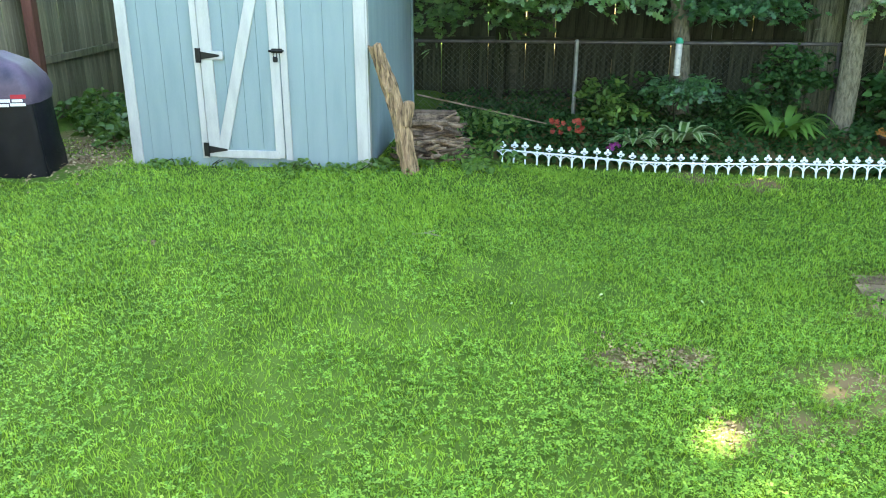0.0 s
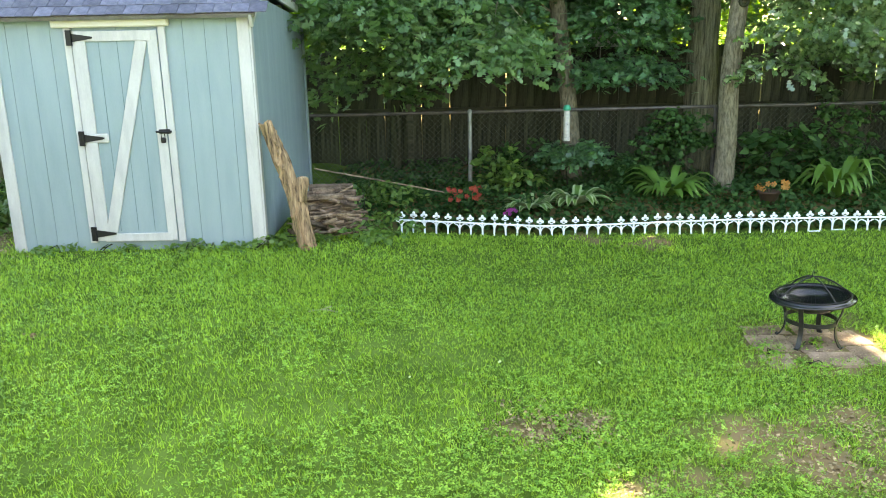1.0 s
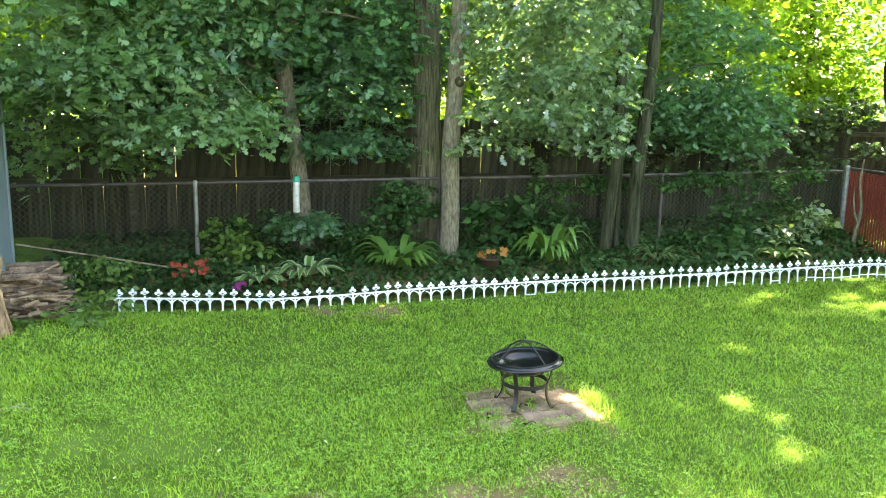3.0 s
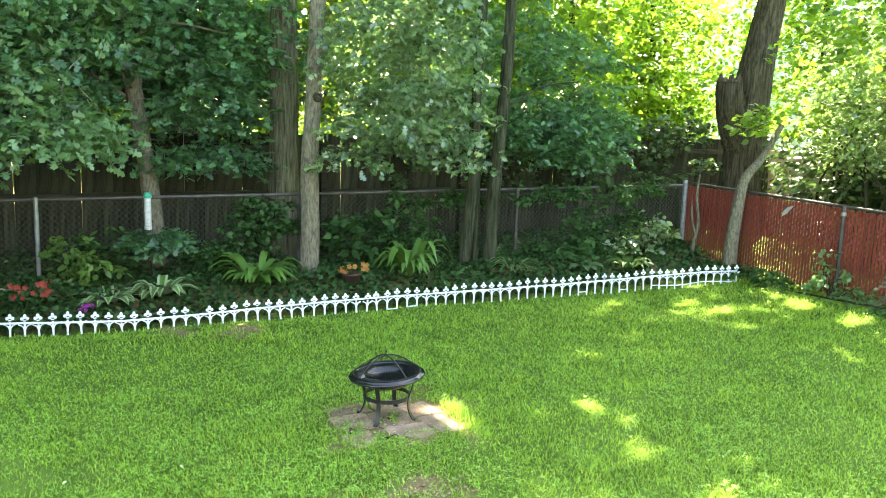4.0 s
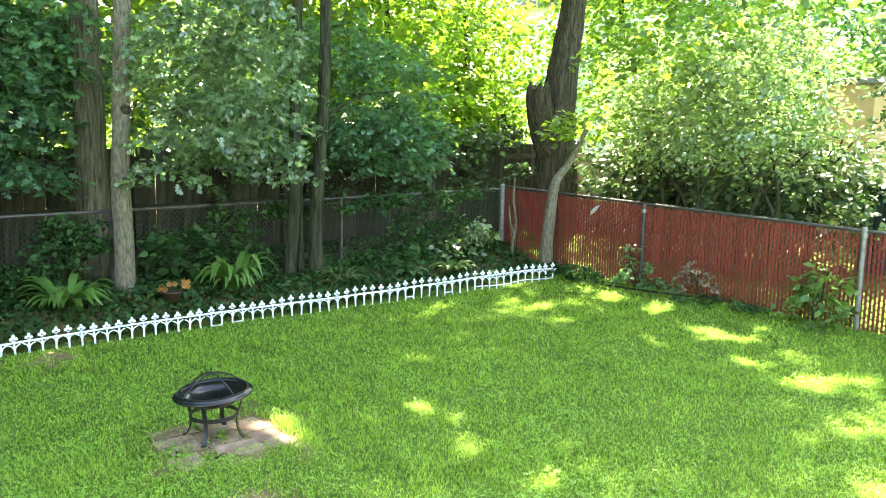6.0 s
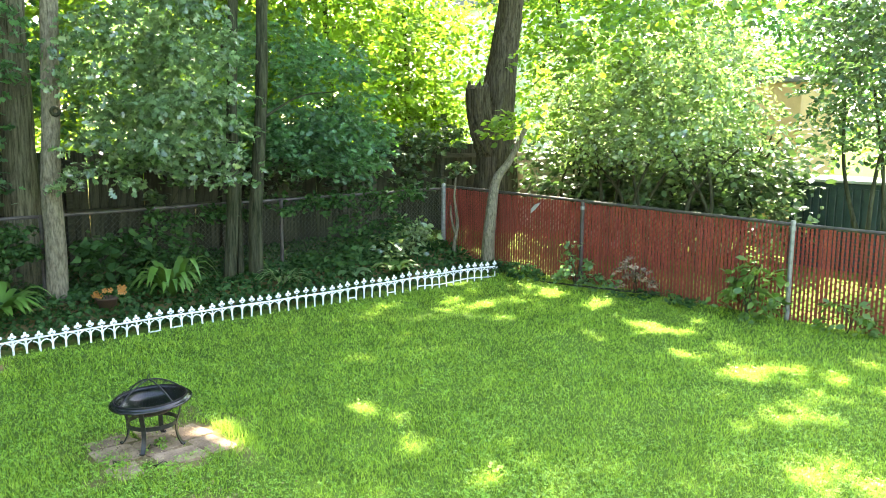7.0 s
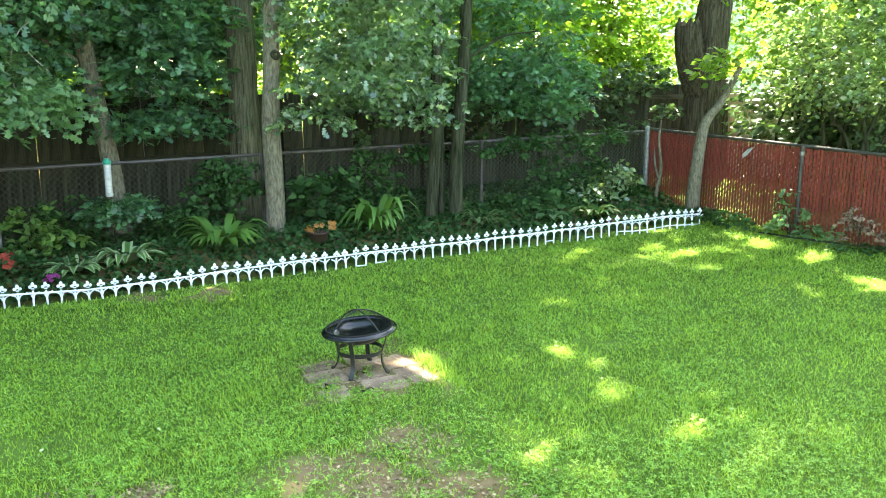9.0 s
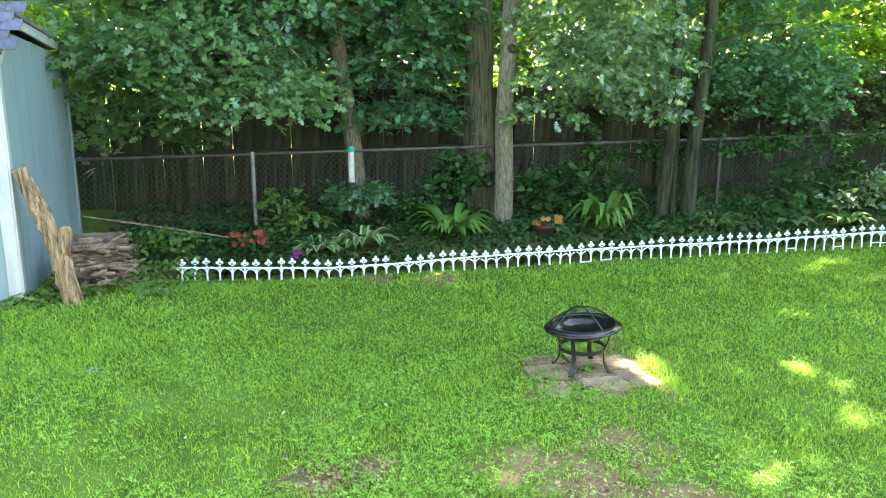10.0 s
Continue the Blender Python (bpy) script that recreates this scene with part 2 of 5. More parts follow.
def bend(pts, n=5):
    """A smooth line through a few points."""
    pts = [Vector(p) for p in pts]
    out = []
    for i in range(len(pts) - 1):
        p0, p1, p2, p3 = pts[max(i - 1, 0)], pts[i], pts[i + 1], pts[min(i + 2, len(pts) - 1)]
        for k in range(n):
            t = k / n
            out.append(0.5 * ((2 * p1) + (p2 - p0) * t + (2 * p0 - 5 * p1 + 4 * p2 - p3) * t * t + (3 * p1 - p0 - 3 * p2 + p3) * t ** 3))
    return out + [pts[-1]]


def spin(bm, profile, n=32):
    """A turned shape from (radius, height) pairs."""
    rings = [[bm.verts.new((r * math.cos(2 * math.pi * k / n), r * math.sin(2 * math.pi * k / n), z)) for k in range(n)] for r, z in profile]
    for a, b in zip(rings, rings[1:]):
        for k in range(n):
            bm.faces.new((a[k], a[(k + 1) % n], b[(k + 1) % n], b[k]))
    return bm


def cloud_mesh(name, V, F, smoothed=False):
    """A mesh from an array of places and one of faces with equal corners."""
    me = bpy.data.meshes.new(name)
    n, k = F.shape
    me.vertices.add(len(V))
    me.vertices.foreach_set("co", V.astype(np.float32).ravel())
    me.loops.add(n * k)
    me.loops.foreach_set("vertex_index", F.astype(np.int32).ravel())
    me.polygons.add(n)
    me.polygons.foreach_set("loop_start", np.arange(0, n * k, k, dtype=np.int32))
    me.update(calc_edges=True)
    return me


def scatter(name, tv, tf, P, X, Y, Z, S):
    """Copies of a small template (tv, tf) at P with axes X, Y, Z and sizes S, as one mesh."""
    n, k = len(P), len(tv)
    W = X[:, None, :] * tv[None, :, 0:1] + Y[:, None, :] * tv[None, :, 1:2] + Z[:, None, :] * tv[None, :, 2:3]
    V = P[:, None, :] + W * S[:, None, None]
    F = tf[None] + (np.arange(n) * k)[:, None, None]
    return cloud_mesh(name, V.reshape(-1, 3), F.reshape(-1, tf.shape[1]))


def frames(rs, n, up=0.6, az=None):
    """Axes for n leaves: tips point outwards and droop, faces look mostly up."""
    a = rs.rand(n) * 2 * math.pi if az is None else az
    Nn = rs.normal(size=(n, 3)) * (1 - up) + np.array([0, 0, up])
    Nn /= np.linalg.norm(Nn, axis=1)[:, None]
    Y = np.stack([np.cos(a), np.sin(a), -0.25 + 0 * a], 1)
    Y -= Nn * (Y * Nn).sum(1)[:, None]
    Y /= np.linalg.norm(Y, axis=1)[:, None]
    return np.cross(Y, Nn), Y, Nn


def outline_leaf(half, fold=0.12):
    """A flat leaf of unit length from half-widths along it, folded along its rib."""
    m = len(half)
    v = [(0, 0, 0)]
    for i, (t, w) in enumerate(half):
        v += [(-w, t, w * fold - 0.15 * t * t), (w, t, w * fold - 0.15 * t * t)]
    v += [(0, 1, -0.15)]
    f, mid = [], 0
    ring = [0] + [1 + 2 * i + 1 for i in range(m)] + [1 + 2 * m] + [1 + 2 * i for i in reversed(range(m))]
    v.append((0, 0.5, -0.04))
    c = len(v) - 1
    for a, b in zip(ring, ring[1:] + ring[:1]):
        f.append((c, a, b))
    return np.array(v, float), np.array(f)


LOBED = outline_leaf([(0.16, 0.30), (0.30, 0.13), (0.45, 0.44), (0.60, 0.15), (0.78, 0.26)])
OVAL = outline_leaf([(0.25, 0.24), (0.6, 0.27)])
KITE = (np.array([(0, 0, 0), (-0.36, 0.42, 0.06), (0, 1, -0.12), (0.36, 0.42, 0.06)], float), np.array([(0, 3, 2, 1)]))
HEART = outline_leaf([(0.08, 0.36), (0.45, 0.42), (0.75, 0.2)])


def crown(name, parent, blobs, count, size, leaf, material, seed, spray=0.55, up=0.6, clear=(), label=""):
    """Leaves in sprays: each blob (centre, radii, weight) is filled with twig tips, and each tip carries a flat fan of leaves."""
    rs = np.random.RandomState(seed)
    per = 14
    wsum = sum(b[2] for b in blobs)
    P, A = [], []
    for c, r, w in blobs:
        n = max(1, int(count * w / wsum / per))
        d = rs.normal(size=(n, 3))
        d /= np.linalg.norm(d, axis=1)[:, None]
        tip = np.array(c) + d * (rs.rand(n) ** 0.45)[:, None] * np.array(r)
        az = np.arctan2(d[:, 1], d[:, 0]) + rs.normal(size=n) * 0.7
        a = rs.rand(n, per) * spray
        side = rs.normal(size=(n, per)) * 0.28 * spray
        off = np.stack([np.cos(az)[:, None] * a - np.sin(az)[:, None] * side, np.sin(az)[:, None] * a + np.cos(az)[:, None] * side,
                        -0.35 * a * a / spray + rs.normal(size=(n, per)) * 0.10 * spray], 2)
        P.append((tip[:, None, :] + off).reshape(-1, 3))
        A.append((az[:, None] + rs.normal(size=(n, per)) * 0.8).ravel())
    P, A = np.concatenate(P), np.concatenate(A)
    keep = np.ones(len(P), bool)
    ts = np.array(to_sun)
    for x, y, r in clear:  # gaps in the crown that let a ray of sun down to the lawn
        o = P - np.array([x, y, 0.0])
        q = o - (o @ ts)[:, None] * ts
        keep &= (np.linalg.norm(q, axis=1) > (r * 1.1 + 0.05) * (0.6 + 0.5 * rs.rand(len(P)))) | (rs.rand(len(P)) < 0.045) | (P[:, 2] < 1.5)
    P, A = P[keep], A[keep]
    X, Y, Z = frames(rs, len(P), up, A)
    me = scatter(name, leaf[0], leaf[1], P - np.array(parent.matrix_basis.translation), X, Y, Z, size * (0.6 + 0.8 * rs.rand(len(P))))
    return link(name, me, material, parent, label)


# ---- ground ----
def axis(lo, hi, step, far):
    mid = np.arange(lo, hi + step / 2, step)
    out = np.geomspace(step * 2, far, 26)
    return np.concatenate([(lo - out)[::-1], mid, hi + out])


gx, gy = axis(-7, 12, 0.12, 600), axis(0.5, 13, 0.12, 600)
GX, GY = np.meshgrid(gx, gy)
GZ = gz(GX, GY) + (vn(GX, GY, 1.3) - 0.5) * 0.03 + (vn(GX, GY, 5.0) - 0.5) * 0.012
ni, nj = len(gy), len(gx)
quad = np.arange(ni * nj).reshape(ni, nj)
Q = np.stack([quad[:-1, :-1], quad[:-1, 1:], quad[1:, 1:], quad[1:, :-1]], -1).reshape(-1, 4)
ground_me = cloud_mesh("ground", np.stack([GX, GY, GZ], -1).reshape(-1, 3), Q)
ground_me.polygons.foreach_set("use_smooth", [True] * len(ground_me.polygons))

# worn places in the lawn: x, y, radius
BARE = ((1.85, 4.25, 0.34), (2.15, 4.0, 0.32), (0.62, 4.37, 0.16), (0.92, 4.45, 0.14), (1.08, 3.72, 0.15), (2.55, 4.45, 0.28), (1.45, 3.9, 0.2), (2.5, 3.6, 0.3),
        (2.75, 5.62, 0.62), (-2.66, 5.25, 0.08), (-4.4, 8.4, 0.7), (-4.3, 7.6, 0.4), (1.7, 8.75, 0.2), (2.3, 8.6, 0.25))


def bare(x, y):
    """How worn the lawn is, 0 to 1."""
    b = np.zeros_like(x)
    for cx, cy, r in BARE:
        d = np.hypot(x - cx, y - cy) / r
        b = np.maximum(b, smooth(1.25 - d + (vn(x, y, 6.0) - 0.5) * 1.3 + (vn(x, y, 17.0) - 0.5) * 0.9))
    return b


M_GROUND = mat("lawn_soil", (0.062, 0.11, 0.021), (0.108, 0.175, 0.034), 0.95, 3.0, bump=0.6, fine=45, spec=0.02)
nt = M_GROUND.node_tree
N, L = nt.nodes, nt.links
att = N.new("ShaderNodeAttribute")
att.attribute_name = "worn"
soil = N.new("ShaderNodeTexNoise")
soil.inputs["Scale"].default_value, soil.inputs["Detail"].default_value = 25, 6
sr = N.new("ShaderNodeValToRGB")
sr.color_ramp.elements[0].color, sr.color_ramp.elements[1].color = (0.075, 0.05, 0.025, 1), (0.31, 0.225, 0.12, 1)
L.new(soil.outputs["Fac"], sr.inputs[0])
mixc = N.new("ShaderNodeMix")
mixc.data_type = "RGBA"
bsdf = N["Principled BSDF"]
old = bsdf.inputs["Base Color"].links[0].from_socket
L.new(att.outputs["Fac"], mixc.inputs[0])
L.new(old, mixc.inputs[6])
L.new(sr.outputs[0], mixc.inputs[7])
L.new(mixc.outputs[2], bsdf.inputs["Base Color"])
worn = ground_me.attributes.new("worn", "FLOAT", "POINT")
bed = smooth((GY - 9.0) / 0.3) * (GX > -1.3) * (GX < 10) * 0.85
worn.data.foreach_set("value", np.maximum(bare(GX, GY), bed).astype(np.float32).ravel())
ground = link("ground", ground_me, M_GROUND)
tagged(ground, "green lawn soil with worn brown dirt patches", "ground", kind="structure")


# ---- shed ----
SX0, SX1, SY0, SY1, SZ = -3.82, -1.53, 7.46, 10.3, 0.28
shed = thing("shed", (0, 0, 0), "light blue wooden garden shed with white trim and grey shingle roof", "shed")


def profile(y):
    """Underside of the roof along the side wall."""
    return 2.42 + (2.58 - 2.42) * min(1, (y - SY0) / 0.35) if y < SY0 + 0.35 else 2.58 - (y - SY0 - 0.35) * 0.085


def siding(name, a, b, flip):
    """Grooved sheet siding from a to b along one wall: boards that stand proud of a backing coloured darker as groove
    shade.
    """
    a, b = Vector(a), Vector(b)
    d = (b - a)
    length = d.length
    d.normalize()
    nrm = Vector((d.y, -d.x, 0)) * flip

    def slab(s0, s1, out, inn):
        bm = bmesh.new()
        p, q = a + d * s0, a + d * s1
        vs = []
        for base in (p, q):
            for z in (SZ, profile(base.y) if abs(d.y) > 0.5 else 2.43):
                for o in (out, inn):
                    vs.append(bm.verts.new((base.x + nrm.x * o, base.y + nrm.y * o, z)))
        for f in ((0, 2, 6, 4), (1, 5, 7, 3), (0, 4, 5, 1), (2, 3, 7, 6), (0, 1, 3, 2), (4, 6, 7, 5)):
            bm.faces.new([vs[i] for i in f])
        bmesh.ops.recalc_face_normals(bm, faces=bm.faces)
        return bm

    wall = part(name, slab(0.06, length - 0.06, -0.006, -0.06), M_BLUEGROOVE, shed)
    n = round(length / 0.19)
    for k in range(n):
        lo, hi = length * k / n + (0.0017 if k else 0), length * (k + 1) / n - 0.0017
        part("siding_board", slab(lo, hi, 0.0, -0.012), M_BLUE, wall)


siding("front_wall", (SX0, SY0, 0), (SX1, SY0, 0), 1)
siding("side_wall", (SX1, SY0, 0), (SX1, SY1, 0), 1)
siding("side_wall", (SX0, SY0, 0), (SX0, SY1, 0), -1)
siding("back_wall", (SX0, SY1, 0), (SX1, SY1, 0), -1)
for x in (SX0 + 0.045, SX1 - 0.045):
    part("corner_board", box_bm((x, SY0 - 0.012, (SZ + 2.43) / 2), (0.105, 0.022, 2.43 - SZ), 0.004), M_WHITE, shed, "white corner board")
part("corner_board", box_bm((SX1 + 0.012, SY0 + 0.03, (SZ + 2.43) / 2), (0.022, 0.085, 2.43 - SZ), 0.004), M_WHITE, shed, "white corner board")
part("corner_board", box_bm((SX1 + 0.01, SY1 - 0.03, (SZ + 2.3) / 2), (0.02, 0.06, 2.3 - SZ), 0.004), M_BLUE, shed, "blue corner board")
# roof: short steep front slope, long gentle back slope
RIDGE_Y, RIDGE_Z, EAVE_Y, EAVE_Z, BACK_Y, BACK_Z = 7.84, 2.76, 7.33, 2.415, 10.45, 2.50
for y0, z0, y1, z1 in ((EAVE_Y, EAVE_Z, RIDGE_Y, RIDGE_Z), (RIDGE_Y, RIDGE_Z, BACK_Y, BACK_Z)):
    bm = bmesh.new()
    d = Vector((0, y1 - y0, z1 - z0))
    a = math.degrees(math.atan2(d.z, d.y))
    box(bm, (0, d.length / 2, -0.02), (SX1 - SX0 + 0.16, d.length, 0.04), 0.004, Matrix.Translation(((SX0 + SX1) / 2, y0, z0 - 0.006)) @ Matrix.Rotation(radians(a), 4, "X"))
    part("roof_deck", bm, M_ROOF, shed)
rs = random.Random(3)
d = Vector((0, RIDGE_Y - EAVE_Y, RIDGE_Z - EAVE_Z))
turn = Matrix.Translation((0, EAVE_Y - 0.02, EAVE_Z)) @ Matrix.Rotation(math.atan2(d.z, d.y), 4, "X")
tab = box_bm((0, 0.075, 0), (0.148, 0.17, 0.008), 0.0025)
tab_me = bpy.data.meshes.new("shingle")
tab.to_mesh(tab_me)
tab.free()
for row in range(5):
    x = SX0 - 0.08 + (row % 2) * 0.075
    while x < SX1 + 0.05:
        ob = link("shingle", tab_me, M_SHINGLE, shed)
        ob.matrix_basis = turn @ pose(x + 0.075, row * 0.135 + rs.uniform(-0.006, 0.006), 0.010 + rs.uniform(0, 0.004), -3)
        x += 0.151
for ya, za, yb, zb in ((EAVE_Y, EAVE_Z - 0.06, RIDGE_Y, RIDGE_Z - 0.06), (RIDGE_Y, RIDGE_Z - 0.06, BACK_Y - 0.7, BACK_Z + 0.013)):
    dd = Vector((0, yb - ya, zb - za))
    part("rake_board", box_bm((0, dd.length / 2, -0.05), (0.03, dd.length, 0.11), 0.004, Matrix.Translation((SX1 + 0.045, ya, za + 0.03)) @ Matrix.Rotation(math.atan2(dd.z, dd.y), 4, "X")), M_WHITE, shed, "white roof edge board")
# door
door = part("door", box_bm((-2.685, SY0 - 0.008, 1.365), (0.74, 0.028, 1.75), 0.004), M_BLUE, shed, "blue door with white Z-brace boards")
FY = SY0 - 0.03
DX0, DX1 = -3.055, -2.315
for name, c, s in (("stile", (DX0 + 0.06, FY, 1.36), (0.115, 0.02, 1.86)), ("stile", (DX1 - 0.045, FY, 1.36), (0.085, 0.02, 1.86)),
                   ("rail", ((DX0 + DX1) / 2 + 0.015, FY - 0.003, 2.245), (0.61, 0.02, 0.085)), ("rail", ((DX0 + DX1) / 2 + 0.015, FY - 0.003, 0.46), (0.61, 0.02, 0.075))):
    part(name, box_bm(c, s, 0.004), M_WHITE, door, "white board")
brace = Vector((0.46, 0, 1.71))
part("brace", box_bm((0, 0, brace.length / 2), (0.10, 0.02, brace.length), 0.004, Matrix.Translation((-2.915, FY - 0.001, 0.495)) @ Matrix.Rotation(math.atan2(brace.x, brace.z), 4, "Y")), M_WHITE, door, "white diagonal brace")
# thin dark strips laid on the door as the shade of its grooves
for x in (-2.83, -2.67, -2.52):
    part("groove", box_bm((x, SY0 - 0.0225, 1.36), (0.005, 0.003, 1.68)), M_BLUEGROOVE, door)
for x in (DX0 - 0.036, DX1 + 0.036):
    part("door_casing", box_bm((x, SY0 - 0.014, 1.37), (0.062, 0.026, 1.92), 0.004), M_WHITE, shed, "white door casing")
part("door_header", box_bm(((DX0 + DX1) / 2 - 0.025, SY0 - 0.03, 2.355), (1.01, 0.05, 0.075), 0.012), M_CREAM, shed, "cream header board")


def hinge(z, plate):
    bm = bmesh.new()
    x = DX0 - 0.015
    box(bm, (x, FY - 0.018, z), (0.05, 0.012, 0.13), 0.002)
    vs = [bm.verts.new((x + 0.025, FY - 0.020, z + 0.035)), bm.verts.new((x + 0.025, FY - 0.020, z - 0.035)), bm.verts.new((x + 0.2, FY - 0.020, z - 0.008)), bm.verts.new((x + 0.2, FY - 0.020, z + 0.008))]
    f = bm.faces.new(vs)
    o = bmesh.ops.extrude_face_region(bm, geom=[f])
    bmesh.ops.translate(bm, vec=(0, 0.008, 0), verts=[v for v in o["geom"] if isinstance(v, bmesh.types.BMVert)])
    tube(bm, [(x + 0.02, FY - 0.026, z - 0.065), (x + 0.02, FY - 0.026, z + 0.065)], [0.009, 0.009], 8)
    part("hinge", bm, M_IRON, door, "black strap hinge")
    if plate:
        bm = box_bm((x + 0.14, FY - 0.006, z), (0.19, 0.02, 0.085), 0.012)
        part("hinge_block", bm, M_WHITE, door, "white block behind the hinge")


for z, pl in ((2.235, False), (1.37, True), (0.50, False)):
    hinge(z, pl)
bm = box_bm((DX1 - 0.015, FY - 0.016, 1.42), (0.10, 0.012, 0.04), 0.003)
tube(bm, [(DX1 - 0.09, FY - 0.028, 1.42), (DX1 + 0.05, FY - 0.028, 1.42)], [0.009, 0.009], 8)
part("latch", bm, M_IRON, door, "black slide latch")
bm = box_bm((DX1 - 0.03, FY - 0.03, 1.345), (0.045, 0.02, 0.05), 0.008)
tube(bm, bend([(DX1 - 0.045, FY - 0.03, 1.365), (DX1 - 0.045, FY - 0.03, 1.40), (DX1 - 0.03, FY - 0.03, 1.412), (DX1 - 0.015, FY - 0.03, 1.40), (DX1 - 0.015, FY - 0.03, 1.365)], 3), [0.004] * 13, 6)
part("padlock", bm, M_IRON, door, "small black padlock")


# ---- trunks and trees ----
# gaps for sun flecks on the lawn: x, y, radius
FLECKS = ((9.18, 7.21, 0.3), (9.06, 6.3, 0.26), (9.47, 4.5, 0.14), (9.45, 5.7, 0.14), (8.63, 5.4, 0.2), (8.53, 5.1, 0.14), (8.62, 4.74, 0.12), (7.87, 5.66, 0.1), (7.84, 7.39, 0.1), (8.55, 7.19, 0.1), (7.22, 8.23, 0.08), (5.17, 6.51, 0.06), (7.51, 3.8, 0.13), (7.62, 3.56, 0.1), (9.47, 4.3, 0.16), (8.08, 3.65, 0.18), (7.14, 2.97, 0.07), (8.05, 3.0, 0.07), (8.85, 3.04, 0.12), (5.86, 2.24, 0.08), (4.4, 5.28, 0.16), (4.41, 4.92, 0.12), (4.2, 4.5, 0.08), (4.18, 3.71, 0.08), (9.63, 5.42, 0.14), (9.8, 6.8, 0.14), (10.3, 3.8, 0.12), (0.38, 6.7, 0.05), (1.33, 5.1, 0.06), (0.9, 3.62, 0.07), (1.58, 4.24, 0.08), (1.68, 3.74, 0.08), (3.38, 5.8, 0.08), (3.31, 5.58, 0.13), (3.25, 5.34, 0.12), (3.19, 5.14, 0.06), (3.1, 5.48, 0.08), (3.09, 5.7, 0.06), (3.05, 3.89, 0.08), (3.14, 3.31, 0.10))
# the streaks of sun along the red fence and across the near lawn
STREAKS = ((9.29, 7.22, 0.16), (9.4, 7.84, 0.1), (9.29, 6.73, 0.14), (8.67, 5.38, 0.2), (8.74, 5.79, 0.1), (8.64, 4.94, 0.12), (7.63, 3.77, 0.12), (8.16, 3.69, 0.12), (8.09, 3.37, 0.12), (7.03, 3.39, 0.08), (7.31, 3.04, 0.12), (7.19, 2.67, 0.08), (6.02, 2.3, 0.16), (5.99, 1.94, 0.14), (6.06, 2.83, 0.07), (8.28, 3.08, 0.1), (8.97, 2.97, 0.1), (8.02, 4.43, 0.07), (7.59, 5.35, 0.05), (4.17, 3.76, 0.07), (4.23, 4.54, 0.1), (3.89, 4.34, 0.07), (3.82, 5.14, 0.08), (4.44, 5.79, 0.05), (7.91, 7.36, 0.06), (7.86, 8.35, 0.05))
# gaps through which the sun reaches the pale maple and the growth beyond the red fence
BEYOND = ((12.0, 7.2, 0.6), (12.6, 6.0, 0.7), (12.3, 8.6, 0.6), (13.2, 4.8, 0.8), (13.6, 7.2, 0.8), (12.4, 3.4, 0.8), (11.0, 6.3, 0.35), (11.2, 7.4, 0.35), (11.6, 5.2, 0.4), (11.1, 8.4, 0.3), (11.8, 4.2, 0.4), (10.8, 5.0, 0.3))
gap = random.Random(40)
SPECKS = tuple((x + gap.gauss(0, 0.9) * r, y + gap.gauss(0, 1.0) * r, r * gap.uniform(0.1, 0.42)) for x, y, r in FLECKS + STREAKS for k in range(4)) + tuple((x, y, max(0.12, r * 0.8 + 0.03)) for x, y, r in FLECKS) + tuple((x, y, r * 0.5) for x, y, r in STREAKS)
SPECKS += tuple((gap.uniform(7.6, 9.8), gap.uniform(2.8, 7.6), gap.uniform(0.01, 0.07)) for k in range(34))
SHRUB_GAPS = tuple((x, 3.9 + 0.95 * k, 0.56) for x in (10.35, 11.3) for k in range(6))
MAPLE_GAPS = ((2.6, 8.5, 0.4), (3.05, 8.45, 0.45), (2.85, 8.75, 0.45), (3.4, 8.6, 0.38), (3.7, 8.7, 0.3), (2.35, 8.8, 0.3), (9.6, 7.15, 0.22), (9.75, 5.7, 0.14), (9.7, 4.9, 0.12))
YARD_HOLES = BEYOND + SPECKS + SHRUB_GAPS + MAPLE_GAPS + ((3.55, 8.3, 0.35), (3.95, 8.6, 0.25), (10.4, 6.7, 0.9), (10.3, 5.4, 0.8), (9.7, 8.0, 0.7), (10.8, 4.2, 0.8), (10.9, 7.6, 1.0), (4.45, 5.25, 0.10))


def furrowed(line, rad, depth, ridges, seed):
    """A stem with upright bark ridges that wander and break."""
    bm = bmesh.new()
    pts = bend(line, 4)
    n = len(pts)
    radii = np.interp(np.linspace(0, 1, n), np.linspace(0, 1, len(rad)), rad)
    tube(bm, pts, [float(r) for r in radii], 64)
    for i, v in enumerate(list(bm.verts)):
        k, a = i // 64, 2 * math.pi * (i % 64) / 64
        c = Vector((math.cos(a), math.sin(a), 0)) * ridges
        h = pts[k].z
        r1 = 1 - abs(noise.noise(c + Vector((seed, 0, h * 1.3)))) * 2.4
        r2 = noise.noise(c * 2.3 + Vector((0, seed, h * 4.0)))
        big = noise.noise(c * 0.22 + Vector((seed, seed, h * 0.9)))
        v.co += (v.co - pts[k]).normalized() * (depth * (r1 - 0.5) + 0.4 * depth * r2 + 0.08 * radii[k] * big)
    return bm


